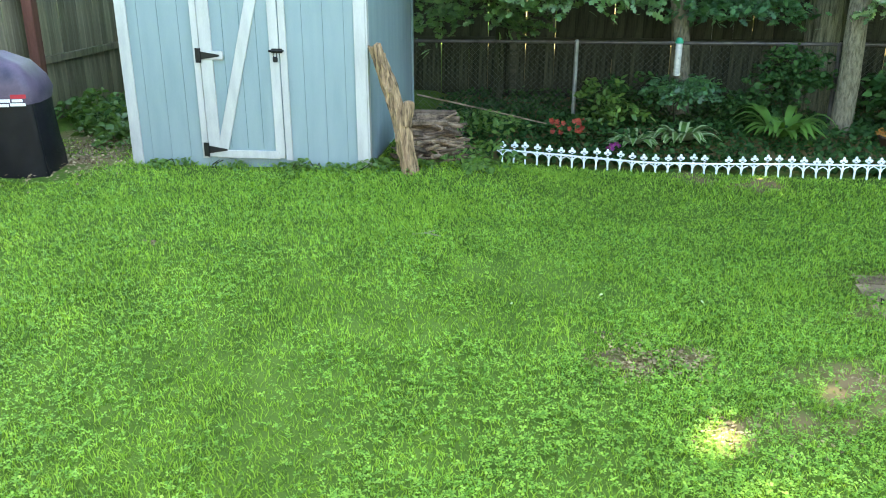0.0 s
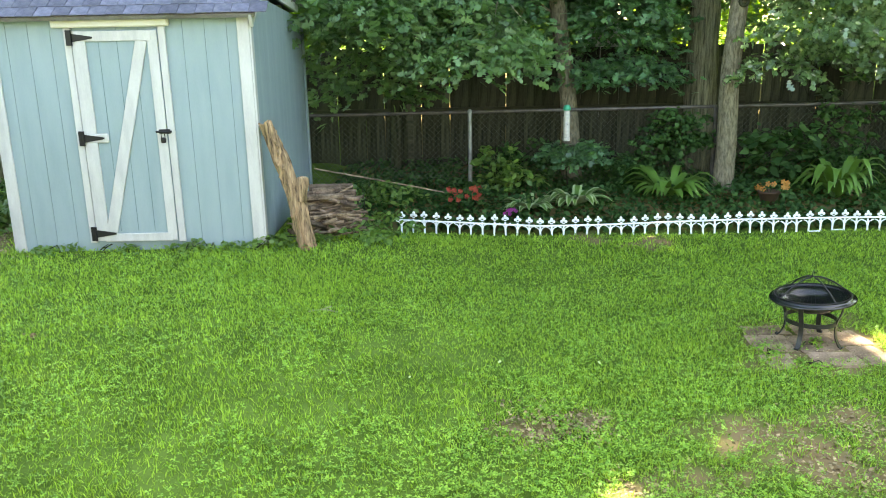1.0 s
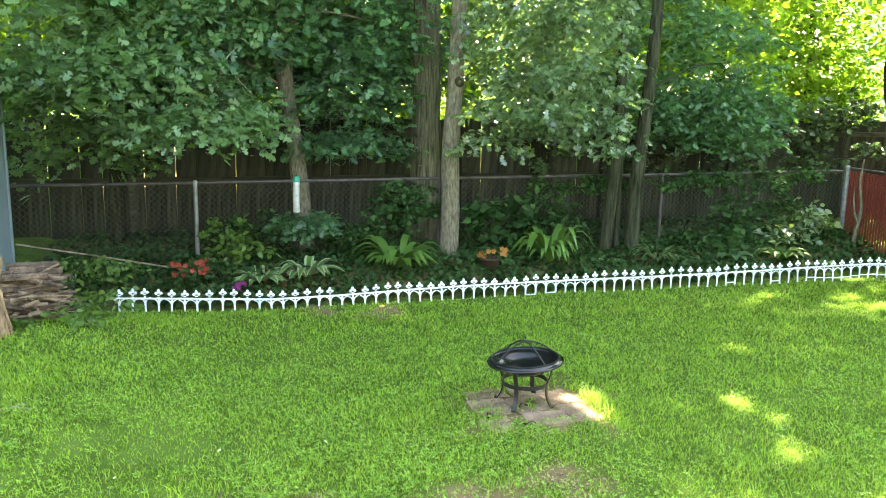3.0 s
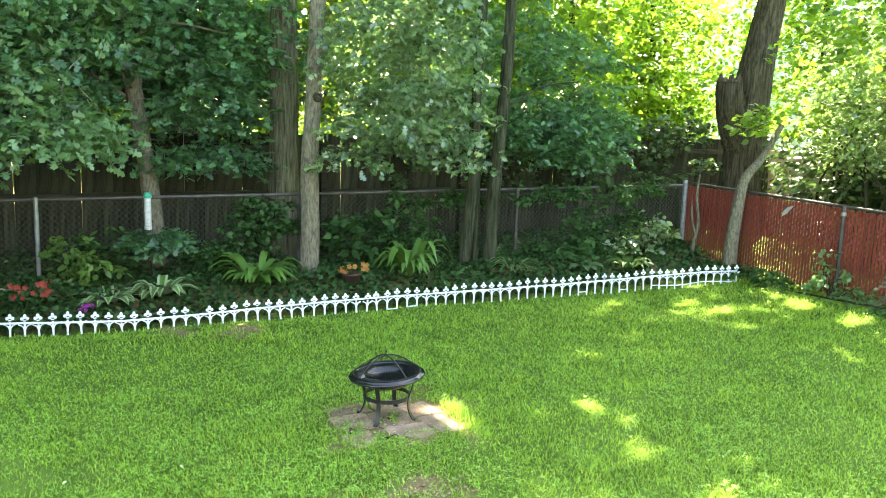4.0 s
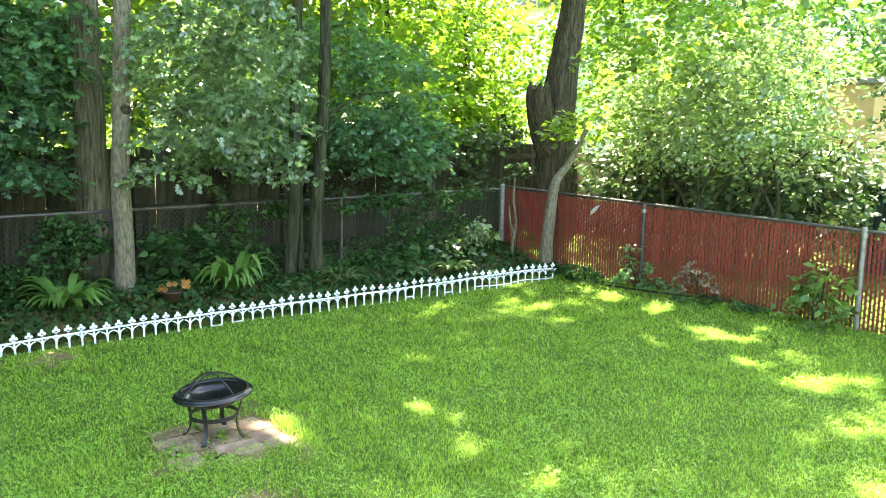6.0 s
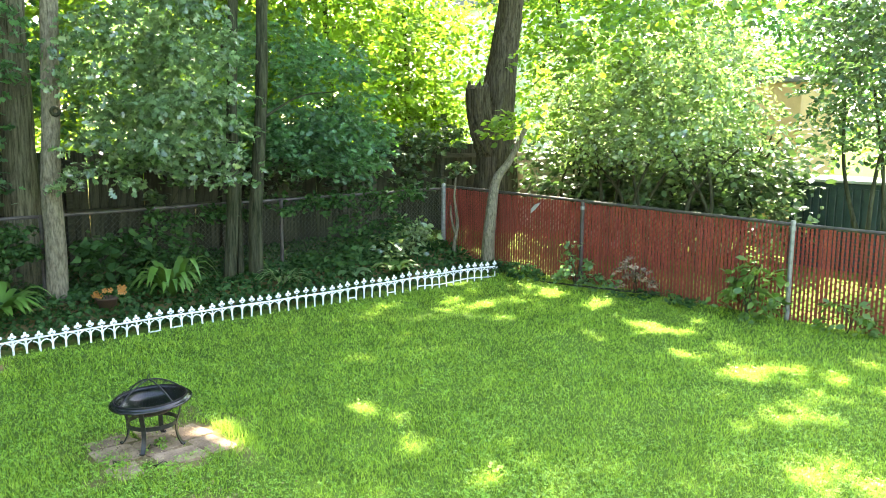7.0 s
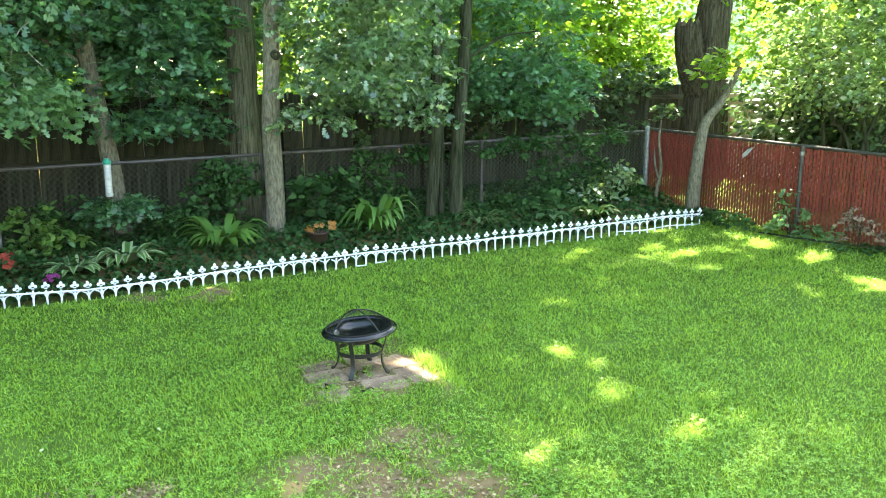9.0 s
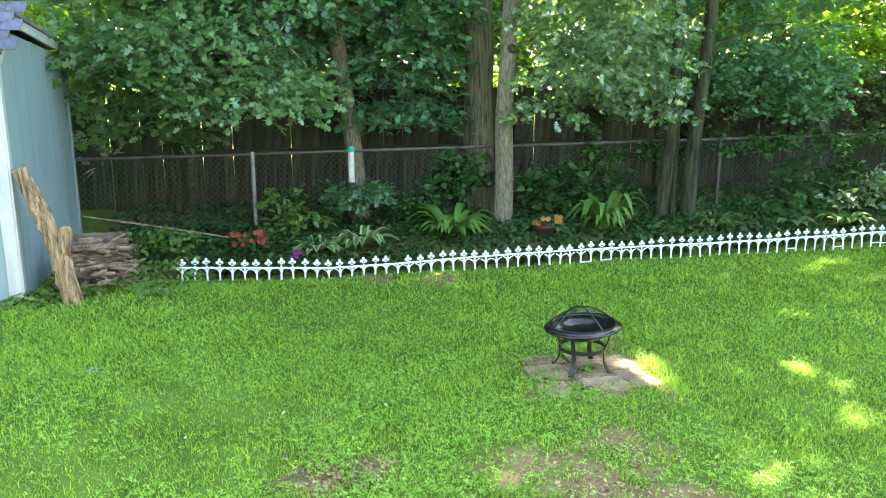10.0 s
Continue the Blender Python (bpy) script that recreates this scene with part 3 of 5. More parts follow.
def tree(place, label, stems, material, category="tree", group="", depth=0.0, ridges=3.0):
    """A tree at its foot; each stem is a list of points and end radii, one mesh a stem."""
    t = thing("tree", place, label, category, group)
    o = Vector(place)
    for i, (pts, r0, r1) in enumerate(stems):
        line = bend(pts, 6)
        n = len(line)
        rad = [r0 + (r1 - r0) * k / (n - 1) + (0.35 * r0 * math.exp(-k * 1.1) if i == 0 else 0) for k in range(n)]
        if depth:
            bm = furrowed([p - o for p in line], rad, depth, ridges, place[0] + i)
        else:
            bm = tube(bmesh.new(), [p - o for p in line], rad, 16, 0.16, seed=place[0] + i)
        part("trunk" if i == 0 else "limb", bm, material, t, smoothed=True)
    return t


def limbs(t, starts, material, seed):
    """Thin boughs that carry a crown: from, to, radius."""
    o = t.matrix_basis.translation
    rr = random.Random(seed)
    for a, b, r in starts:
        a, b = Vector(a), Vector(b)
        m = (a + b) / 2 + Vector((rr.uniform(-0.2, 0.2), rr.uniform(-0.2, 0.2), rr.uniform(0.1, 0.4)))
        part("limb", tube(bmesh.new(), [p - o for p in bend([a, m, b], 5)], [r * (1 - 0.07 * k) for k in range(11)], 8), material, t, smoothed=True)


# pale straight tree in the flower bed
t_a = tree((3.53, 10.05, 0.2), "straight grey-barked tree in the flower bed", [([(3.53, 10.05, 0.15), (3.55, 10.07, 1.0), (3.545, 10.08, 1.7), (3.60, 10.1, 2.6), (3.72, 10.15, 5), (3.9, 10.3, 9)], 0.122, 0.085)], M_BARK, depth=0.007, ridges=5.0)
bm = bmesh.new()
spin(bm, [(0.022, 0.004), (0.03, 0.018), (0.045, 0.022), (0.058, 0.012), (0.064, -0.012)], 14)
bmesh.ops.transform(bm, matrix=pose(0.075, -0.085, 2.27, 90, 0, -12), verts=bm.verts)
part("knot", bm, M_BARKDARK, t_a, "dark knot", smoothed=True)
# upper crown out of view, put here to shade the lawn
crown("crown", t_a, [((4.0, 9.8, 8.2), (3.6, 3.4, 2.6), 1)], 11000, 0.22, KITE, L_OAK, 1, clear=YARD_HOLES)
# large trunk behind the wire
t_b = tree((3.56, 11.22, 0.2), "thick dark-barked tree behind the wire fence", [([(3.56, 11.22, 0.1), (3.55, 11.22, 2), (3.54, 11.25, 5), (3.5, 11.3, 12)], 0.225, 0.13)], M_RIDGEBARK, depth=0.022, ridges=5.0)
# unseen high crown; its outlying masses are added to block sun over the yard
crown("crown", t_b, [((3.0, 10.8, 11.5), (5.5, 5.5, 3.5), 1), ((-2.0, 11.0, 8.5), (3.5, 3.5, 3.0), 0.5), ((5.5, 14.6, 8.5), (4.5, 2.2, 2.6), 0.6), ((-1.5, 14.6, 8.0), (4.0, 2.2, 2.4), 0.5), ((3.4, 7.2, 9.5), (1.5, 1.2, 0.8), 0.14)], 40000, 0.24, KITE, L_OAK, 2, clear=YARD_HOLES)
# tree with the feeder
t_d = tree((1.82, 10.85, 0.2), "slim leaning oak with low branches over the wire fence", [([(1.82, 10.85, 0.1), (1.76, 10.9, 1.2), (1.64, 10.95, 2.2), (1.42, 11, 3.8), (1.1, 11.1, 7)], 0.125, 0.07)], M_BARK, depth=0.007, ridges=4.5)
crown("crown", t_d, [((0.45, 10.6, 2.9), (0.9, 0.8, 0.9), 1.0), ((1.6, 11.5, 3.0), (1.2, 0.4, 0.9), 0.7), ((2.3, 10.8, 2.4), (0.5, 0.5, 0.6), 0.3), ((0.5, 10.9, 4.2), (2.2, 1.6, 1.0), 1.2), ((2.3, 11.0, 3.6), (1.2, 0.9, 1.0), 0.7), ((2.4, 11.75, 3.1), (1.2, 0.3, 0.9), 1.3), ((2.5, 11.6, 2.35), (0.8, 0.3, 0.45), 0.6), ((2.7, 12.9, 3.1), (1.5, 0.4, 0.9), 1.2), ((0.6, 12.9, 3.0), (1.5, 0.4, 0.9), 0.9), ((2.5, 11.0, 1.7), (0.5, 0.3, 0.15), 0.3), ((4.5, 12.9, 2.9), (1.0, 0.4, 0.8), 0.55)], 21500, 0.108, LOBED, L_OAK, 3)
# unseen upper crown, added for its shade
crown("crown", t_d, [((0.8, 10.8, 7.5), (3.6, 3.4, 2.4), 1)], 6000, 0.22, KITE, L_OAK, 31, clear=YARD_HOLES)
limbs(t_d, [((1.5, 10.95, 2.4), (0.2, 10.3, 2.7), 0.03), ((1.4, 10.95, 2.9), (2.6, 10.6, 3.2), 0.03), ((1.3, 11, 3.6), (-0.6, 10.7, 4.2), 0.04)], M_BARK, 1)
# oak by the shed
t_g = tree((-0.55, 11.7, 0.2), "young oak with broad lobed leaves beside the shed", [([(-0.55, 11.7, 0.1), (-0.5, 11.7, 2), (-0.6, 11.6, 4), (-0.9, 11.5, 8)], 0.08, 0.05)], M_BARKDARK)
crown("crown", t_g, [((-0.45, 10.1, 2.55), (0.95, 0.7, 0.45), 1.5), ((0.45, 9.7, 2.05), (0.6, 0.5, 0.30), 0.7), ((-0.9, 10.9, 2.0), (0.8, 0.5, 0.7), 0.7), ((0.3, 10.6, 3.4), (1.3, 0.9, 0.7), 1.0), ((-1.3, 10.4, 3.5), (1.0, 0.8, 0.7), 0.8)], 10500, 0.112, LOBED, L_OAKPALE, 4)
limbs(t_g, [((-0.5, 11.7, 2.0), (-0.3, 9.8, 2.6), 0.03), ((-0.5, 11.7, 2.2), (0.5, 9.7, 2.2), 0.025), ((-0.55, 11.65, 3.0), (0.4, 10.5, 3.5), 0.03)], M_BARKDARK, 2)
# three-stemmed maple
t_c = tree((5.9, 10.0, 0.2), "three-stemmed maple with pale glossy leaves", [([(5.72, 10.0, 0.1), (5.8, 10.0, 1.2), (5.86, 10.05, 2.6), (6.0, 10.1, 5), (6.1, 10.1, 8)], 0.085, 0.05),
            ([(5.92, 10.05, 0.1), (5.95, 10.1, 1.5), (5.9, 10.1, 3)], 0.045, 0.03), ([(6.12, 9.98, 0.1), (6.15, 10.0, 1.2), (6.3, 10.05, 2.6), (6.45, 10.15, 5), (6.6, 10.2, 8)], 0.10, 0.06)], M_BARKDARK, depth=0.008, ridges=3.5)
tiers = [((4.7 + 0.5 * math.sin(k * 2.4), 9.6 + 0.25 * math.cos(k * 1.7), 1.95 + 0.135 * k), (0.5, 0.45, 0.10), 1.0) for k in range(14)]
crown("crown", t_c, tiers + [((5.35, 9.5, 1.75), (0.35, 0.35, 0.12), 0.5), ((4.0, 9.75, 1.75), (0.3, 0.3, 0.1), 0.5), ((4.1, 9.8, 3.2), (0.35, 0.4, 0.4), 1.0)], 7000, 0.09, LOBED, L_MAPLE, 5, spray=0.4, up=0.5)
crown("crown", t_c, [((7.0, 10.6, 2.2), (0.6, 0.3, 0.55), 1.0), ((6.9, 10.7, 3.3), (0.8, 0.4, 0.7), 0.6), ((7.9, 10.5, 2.1), (0.8, 0.4, 0.5), 1.0), ((8.0, 10.8, 3.0), (0.7, 0.4, 0.7), 0.45), ((5.6, 10.75, 2.5), (0.8, 0.25, 0.5), 0.6)], 8500, 0.095, LOBED, L_OAK, 52, spray=0.4)
# upper crown above the view, there to screen the sun
crown("crown", t_c, [((6.2, 10.0, 7.6), (3.4, 3.2, 2.4), 1)], 6500, 0.22, KITE, L_MAPLE, 51, clear=YARD_HOLES)
limbs(t_c, [((5.85, 10.05, 2.2), (4.8, 9.6, 2.7), 0.02), ((6.3, 10.05, 2.4), (7.4, 9.9, 2.8), 0.02), ((5.9, 10.05, 3.2), (5.0, 9.7, 3.9), 0.025)], M_BARKDARK, 3)
# small crooked tree in the corner
t_e = tree((9.69, 9.0, 0.08), "small crooked tree in front of the red fence corner", [([(9.69, 9.0, 0.0), (9.69, 9.0, 0.5), (9.76, 9.0, 1.1), (9.86, 9.0, 1.5), (10.14, 8.98, 1.8), (10.34, 8.85, 2.3)], 0.118, 0.035)], M_BARK, depth=0.006, ridges=4.0)
crown("crown", t_e, [((10.35, 8.75, 2.4), (0.4, 0.4, 0.3), 0.6), ((11.0, 8.2, 3.4), (0.7, 0.8, 0.5), 1), ((10.6, 7.5, 3.7), (0.9, 0.9, 0.45), 1), ((10.6, 6.3, 4.0), (0.9, 0.9, 0.4), 0.7)], 2900, 0.112, OVAL, L_BRIGHT, 6, spray=0.5, clear=SPECKS + SHRUB_GAPS[::2])
sap = tree((9.72, 9.75, 0.08), "thin crooked sapling at the fence corner", [([(9.72, 9.75, 0.0), (9.66, 9.75, 0.35), (9.73, 9.75, 0.75), (9.66, 9.75, 1.15), (9.69, 9.75, 1.5)], 0.04, 0.012), ([(9.70, 9.75, 0.55), (9.6, 9.75, 0.8), (9.57, 9.75, 1.05)], 0.022, 0.012)], M_BARK, "sapling")
# broken old tree behind the corner
t_f = tree((12.39, 11.41, 0.1), "massive old tree with a broken-off limb stub", [([(12.39, 11.41, 0.0), (12.36, 11.41, 1.5), (12.42, 11.41, 3.0), (12.74, 11.41, 4.9), (13.0, 11.5, 8)], 0.49, 0.12),
            ([(12.3, 11.45, 1.75), (12.02, 11.4, 2.2), (11.82, 11.36, 2.65), (11.74, 11.34, 3.05)], 0.30, 0.20)], M_OLDBARK, depth=0.045, ridges=4.0)
bm = bmesh.new()
for k in range(9):  # splintered wood round the broken end
    a = 2 * math.pi * k / 9
    c = Vector((11.74 + 0.16 * math.cos(a), 11.34 + 0.16 * math.sin(a), 3.0)) - Vector((12.39, 11.41, 0.1))
    tube(bm, [c, c + Vector((0.01, 0, 0.08 + 0.10 * (k * 0.618 % 1)))], [0.075, 0.012], 6, 0.3, seed=k)
part("broken_end", bm, M_OLDBARK, t_f, "splintered broken wood")
# unseen high crown with added side masses that keep sun off the yard
crown("crown", t_f, [((11.5, 11.0, 10.5), (5.0, 5.0, 3.5), 1), ((9.0, 9.0, 9.5), (3.0, 3.0, 2.5), 0.4), ((12.6, 8.0, 8.5), (2.6, 2.2, 1.8), 0.3), ((11.5, 14.6, 8.5), (4.0, 2.2, 2.6), 0.5)], 24000, 0.24, KITE, L_OAK, 7, clear=YARD_HOLES)
# shrubs and small trees beyond the red fence
rs = random.Random(8)
for i, (x, y, h) in enumerate(((12.7, 9.2, 3.4), (11.9, 8.3, 3.7), (11.7, 7.2, 3.3), (12.0, 6.6, 3.8), (12.9, 4.55, 5.2), (13.6, 3.3, 5.4))):
    stems = [([(x + rs.uniform(-0.2, 0.2), y + rs.uniform(-0.3, 0.3), 0), (x + rs.uniform(-0.3, 0.3), y + rs.uniform(-0.4, 0.4), h * 0.3), (x + rs.uniform(-0.5, 0.5), y + rs.uniform(-0.6, 0.6), h * 0.55)], 0.042, 0.016) for k in range(3)]
    tr = tree((x, y, 0), "leafy multi-stemmed shrub beyond the red fence", stems, M_BARKDARK, "shrub", "shrubs beyond the red fence")
    low = 1.35 if i < 4 else 1.5
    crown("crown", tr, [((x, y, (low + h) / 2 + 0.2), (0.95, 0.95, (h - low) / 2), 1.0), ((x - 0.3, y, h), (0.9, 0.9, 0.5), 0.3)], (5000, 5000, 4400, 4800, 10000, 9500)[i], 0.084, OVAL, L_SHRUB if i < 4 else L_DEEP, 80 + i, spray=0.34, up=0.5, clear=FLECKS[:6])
# sunlit trees beyond the fences
rs = random.Random(9)
for i, (x, y, z, r) in enumerate(((-4.5, 21, 4.5, 4.0), (-1.5, 18, 4.8, 4.0), (1.5, 17, 4.5, 3.6), (5.5, 18, 4.6, 4.0), (9.5, 17, 4.3, 3.6), (13.2, 18.5, 5.0, 4.1), (19.7, 16.0, 4.6, 3.8), (22, 13, 5, 4.0), (24, 8, 5, 4.0), (21, 3, 5, 4.0), (24, -3, 5, 4.0), (-14, 9, 4.5, 4), (-13, 4, 4.5, 4), (17.2, 20.0, 2.4, 2.3))):
    tr = tree((x, y, 0), "sunlit broad-leaved tree in a neighbouring yard", [([(x, y, 0), (x + 0.2, y, 3), (x - 0.1, y, 7)], 0.14, 0.06)], M_BARKDARK, "tree", "trees in neighbouring yards")
    crown("crown", tr, [((x, y, z), (r * 0.95, r * 0.75, r * 0.85), 1), ((x + rs.uniform(-1, 1), y, z + 3.2), (r * 0.8, r * 0.7, 2.2), 0.6)], 14000, 0.165, KITE, L_BRIGHT if i < 7 or i > 10 else L_OAK, 120 + i, spray=0.7)
for i, (x, y) in enumerate(((-16, 24), (-9, 26), (-2, 25), (5, 26.5), (11, 25), (18, 25.5), (31, 24), (31, 16), (33, 8), (31, 0), (33, -8), (-17, 14), (-16, 5))):
    tr = tree((x, y, 0), "tall sunlit tree in the distance", [([(x, y, 0), (x + 0.2, y, 4), (x - 0.1, y, 10)], 0.2, 0.08)], M_BARKDARK, "tree", "distant trees")
    crown("crown", tr, [((x, y, 4.2), (5.0, 3.0, 4.0), 1)], 2600, 0.45, KITE, L_BRIGHT, 220 + i, spray=1.4)
# dense low growth behind the red fence, coloured as the thicket's shaded interior
rs = random.Random(18)
for i, (x, y) in enumerate(((12.9, 9.9), (13.0, 8.6), (12.9, 7.5), (13.3, 6.6), (13.6, 9.3), (13.6, 8.0), (13.9, 7.0), (15.7, 4.4), (15.5, 3.3))):
    stems = [([(x, y + 0.1 * k, 0), (x + rs.uniform(-0.3, 0.3), y + rs.uniform(-0.4, 0.4), 1.2), (x + rs.uniform(-0.3, 0.3), y + rs.uniform(-0.6, 0.6), 2.2)], 0.03, 0.015) for k in range(3)]
    tr = tree((x, y, 0), "dense shrub in deep-shade colour beyond the red fence", stems, M_BARKDARK, "shrub", "dense shrubs beyond the red fence")
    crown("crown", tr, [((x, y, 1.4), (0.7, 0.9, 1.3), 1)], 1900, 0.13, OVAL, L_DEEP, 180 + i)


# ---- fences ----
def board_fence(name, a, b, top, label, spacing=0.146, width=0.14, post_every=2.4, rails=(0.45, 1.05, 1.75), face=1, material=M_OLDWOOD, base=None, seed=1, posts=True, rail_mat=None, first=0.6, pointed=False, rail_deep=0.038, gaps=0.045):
    """Upright boards on rails and posts from a to b; each board is a piece of its own."""
    a, b = Vector((*a, 0)), Vector((*b, 0))
    d = (b - a).normalized()
    length = (b - a).length
    ang = math.degrees(math.atan2(d.y, d.x))
    t = thing(name, (a.x, a.y, 0), label, "fence", kind="structure", turn=ang)
    rr = random.Random(seed)
    shapes = []
    for k in range(4):
        if pointed:  # ears cut off the top
            bm = bmesh.new()
            hw = width / 2
            f = bm.faces.new([bm.verts.new((px, 0.009, pz)) for px, pz in ((-hw, 0), (hw, 0), (hw, top - 0.05), (hw * 0.35, top), (-hw * 0.35, top), (-hw, top - 0.05))])
            o = bmesh.ops.extrude_face_region(bm, geom=[f])
            bmesh.ops.translate(bm, vec=(0, -0.018, 0), verts=[v for v in o["geom"] if isinstance(v, bmesh.types.BMVert)])
            bmesh.ops.recalc_face_normals(bm, faces=bm.faces)
        else:
            bm = box_bm((0, 0, top / 2), (width, 0.018, top), 0.003)
        me = bpy.data.meshes.new("board")
        bm.to_mesh(me)
        bm.free()
        shapes.append(me)
    s = 0.0
    while s < length:
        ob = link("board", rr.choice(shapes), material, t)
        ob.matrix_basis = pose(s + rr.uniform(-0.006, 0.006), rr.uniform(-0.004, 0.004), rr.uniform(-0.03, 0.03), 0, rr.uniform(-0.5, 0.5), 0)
        s += spacing if rr.random() < gaps and s > 7 else width - 0.004
    for z in rails:
        part("rail", box_bm((length / 2, -0.03 * face, z), (length, rail_deep, 0.085), 0.004), rail_mat or material, t)
    s = first
    while posts and s < length:
        part("post", box_bm((s, -0.07 * face, top * 0.47), (0.09, 0.09, top * 0.94), 0.006), rail_mat or material, t)
        s += post_every
    return t


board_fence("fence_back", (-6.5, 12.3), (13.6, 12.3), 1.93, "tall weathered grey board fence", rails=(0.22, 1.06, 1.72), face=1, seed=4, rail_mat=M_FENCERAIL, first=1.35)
board_fence("fence_left", (-5.75, 12.3), (-5.75, 3.0), 2.12, "tall mossy weathered board fence beside the shed", rails=(1.05, 1.86), rail_deep=0.05, face=-1, seed=5, material=M_LEFTFENCE, pointed=True, posts=False)
post = thing("fence_post", (-5.55, 8.9, 0.3), "brown painted post at the board fence", "post")
part("post", box_bm((0, 0, 1.1), (0.12, 0.12, 2.2), 0.008), M_RUSTPOST, post)
tan = board_fence("fence_right_far", (13.2, 12.2), (13.2, 9.0), 1.75, "pale board fence in the neighbouring yard", material=M_TANWOOD, seed=6)

CY, RX = 10.35, 9.97  # lines of the wire fence and of the red fence


def wires(n_len, height, pitch, r, lean):
    """Diagonal wires of a chain mesh, one direction, along +x from 0."""
    bm = bmesh.new()
    s = -height
    while s < n_len:
        x0, z0, x1, z1 = s, 0.0, s + height, height
        if x0 < 0:
            x0, z0 = 0.0, -s
        if x1 > n_len:
            x1, z1 = n_len, n_len - s
        if lean < 0:
            x0, x1 = n_len - x0, n_len - x1
        tube(bm, [(x0, 0.003 * lean, z0), (x1, 0.003 * lean, z1)], [r, r], 4, cap=False)
        s += pitch
    return bm


chain = thing("wire_fence", (-2.7, CY, 0.12), "grey chain-link fence with galvanized posts", "fence", kind="structure")
for k in (1, -1):
    part("wire_mesh", wires(RX + 2.7, 1.12, 0.072, 0.0019, k), M_WIRE, chain)
part("top_rail", tube(bmesh.new(), [(0, 0, 1.10), (RX + 2.7, 0, 1.15)], [0.02, 0.02], 10), M_DARKRAIL, chain)
for x, r in ((0.46, 0.026), (3.48, 0.026), (6.75, 0.026), (RX - 0.02, 0.04), (-2.4, 0.026)):
    bm = tube(bmesh.new(), [(x + 2.7, -0.03, -0.1), (x + 2.7, -0.03, 1.12 if r < 0.03 else 1.2)], [r, r], 12)
    spin_cap = Matrix.Translation((x + 2.7, -0.03, 1.12 if r < 0.03 else 1.2))
    bmesh.ops.create_uvsphere(bm, u_segments=10, v_segments=6, radius=r * 1.15, matrix=spin_cap)
    part("post", bm, M_GALV if x < 1 or r > 0.03 else M_DARKRAIL, chain, "round steel post")

# red fence: wire mesh with slats pushed through it
RL = 10.3
red = thing("red_fence", (RX, CY, 0.02), "red slatted chain-link fence with a dark top rail", "fence", kind="structure", turn=-90)
rr = random.Random(12)
SP = 0.0505  # spacing of the slats, half a diamond of the mesh
mes = []
for wide in (0.0375, 0.028):
    bmx = box_bm((0, 0, 0.6), (wide, 0.006, 1.16), 0.002)
    me = bpy.data.meshes.new("slat")
    bmx.to_mesh(me)
    bmx.free()
    mes.append(me)
for k in range(int(RL / SP)):
    s = (k + 0.5) * SP
    thin = s > 5.45 and not 6.35 < s < 6.5
    ob = link("slat", mes[1 if thin else 0], M_RED, red)
    ob.matrix_basis = pose(s + rr.uniform(-0.0015, 0.0015), rr.uniform(-0.001, 0.001), 0.085 + rr.uniform(-0.010, 0.010) - 0.014 * s, 0, rr.uniform(-0.2, 0.2), 0)
for k in (1, -1):  # flat diamonds that cross between the slats
    bm = bmesh.new()
    slope, high = 1.25, 1.16
    for j in range(int(-high * slope / SP / 2) - 1, int((RL + high * slope) / SP / 2) + 1):
        lo, hi = sorted(((0 - j * 2 * SP) / (k * slope), (RL - j * 2 * SP) / (k * slope)))
        z0, z1 = max(0.0, lo), min(high, hi)
        if z1 - z0 > 0.02:
            tube(bm, [(j * 2 * SP + k * slope * z, 0, z - 0.014 * (j * 2 * SP + k * slope * z)) for z in (z0, z1)], [0.0042, 0.0042], 5, cap=False)
    part("wire_mesh", bm, M_REDWIRE, red).location = (0, -0.007 - 0.002 * k, 0.085)
part("top_rail", tube(bmesh.new(), [(0, 0, 1.30), (6.1, 0, 1.20), (RL, 0, 1.18)], [0.021] * 3, 10), M_DARKRAIL, red)
for s in (2.99, 6.07, 9.15):
    part("post", tube(bmesh.new(), [(s, -0.035, -0.05), (s, -0.035, 1.25)], [0.028, 0.028], 12), M_GALV if s > 4 else M_DARKRAIL, red, "steel post")
    part("collar", tube(bmesh.new(), [(s, -0.035, 1.13), (s, -0.035, 1.18)], [0.036, 0.036], 12), M_GALV, red)


# ---- garden edging ----
def picket_mesh(low, tip=True):
    bm = bmesh.new()
    h = 0.16
    box(bm, (0, 0, h / 2 - 0.02), (0.0205, 0.013, h + 0.04), 0.004)
    for sx in (-1, 1):  # arched brackets up to the rail
        tube(bm, bend([(sx * 0.004, 0, 0.085), (sx * 0.02, 0, 0.12), (sx * 0.06, 0, 0.142)], 3), [0.007] * 7, 6)
        if not tip:
            continue
        bmesh.ops.create_uvsphere(bm, u_segments=8, v_segments=5, radius=0.0175, matrix=Matrix.Translation((sx * 0.024, 0, 0.197)) @ Matrix.Diagonal((1, 0.55, 1, 1)))
    if tip:
        bmesh.ops.create_uvsphere(bm, u_segments=8, v_segments=5, radius=0.020, matrix=Matrix.Translation((0, 0, 0.219)) @ Matrix.Diagonal((0.85, 0.5, 1.3, 1)))
    if tip:
        box(bm, (0, 0, 0.176), (0.03, 0.014, 0.012), 0.003)
    if low:
        box(bm, (0.062, 0, 0.012), (0.128, 0.012, 0.014), 0.003)
    me = bpy.data.meshes.new("picket")
    bm.to_mesh(me)
    bm.free()
    return me


PM, PL, PN = picket_mesh(False), picket_mesh(True), picket_mesh(False, False)


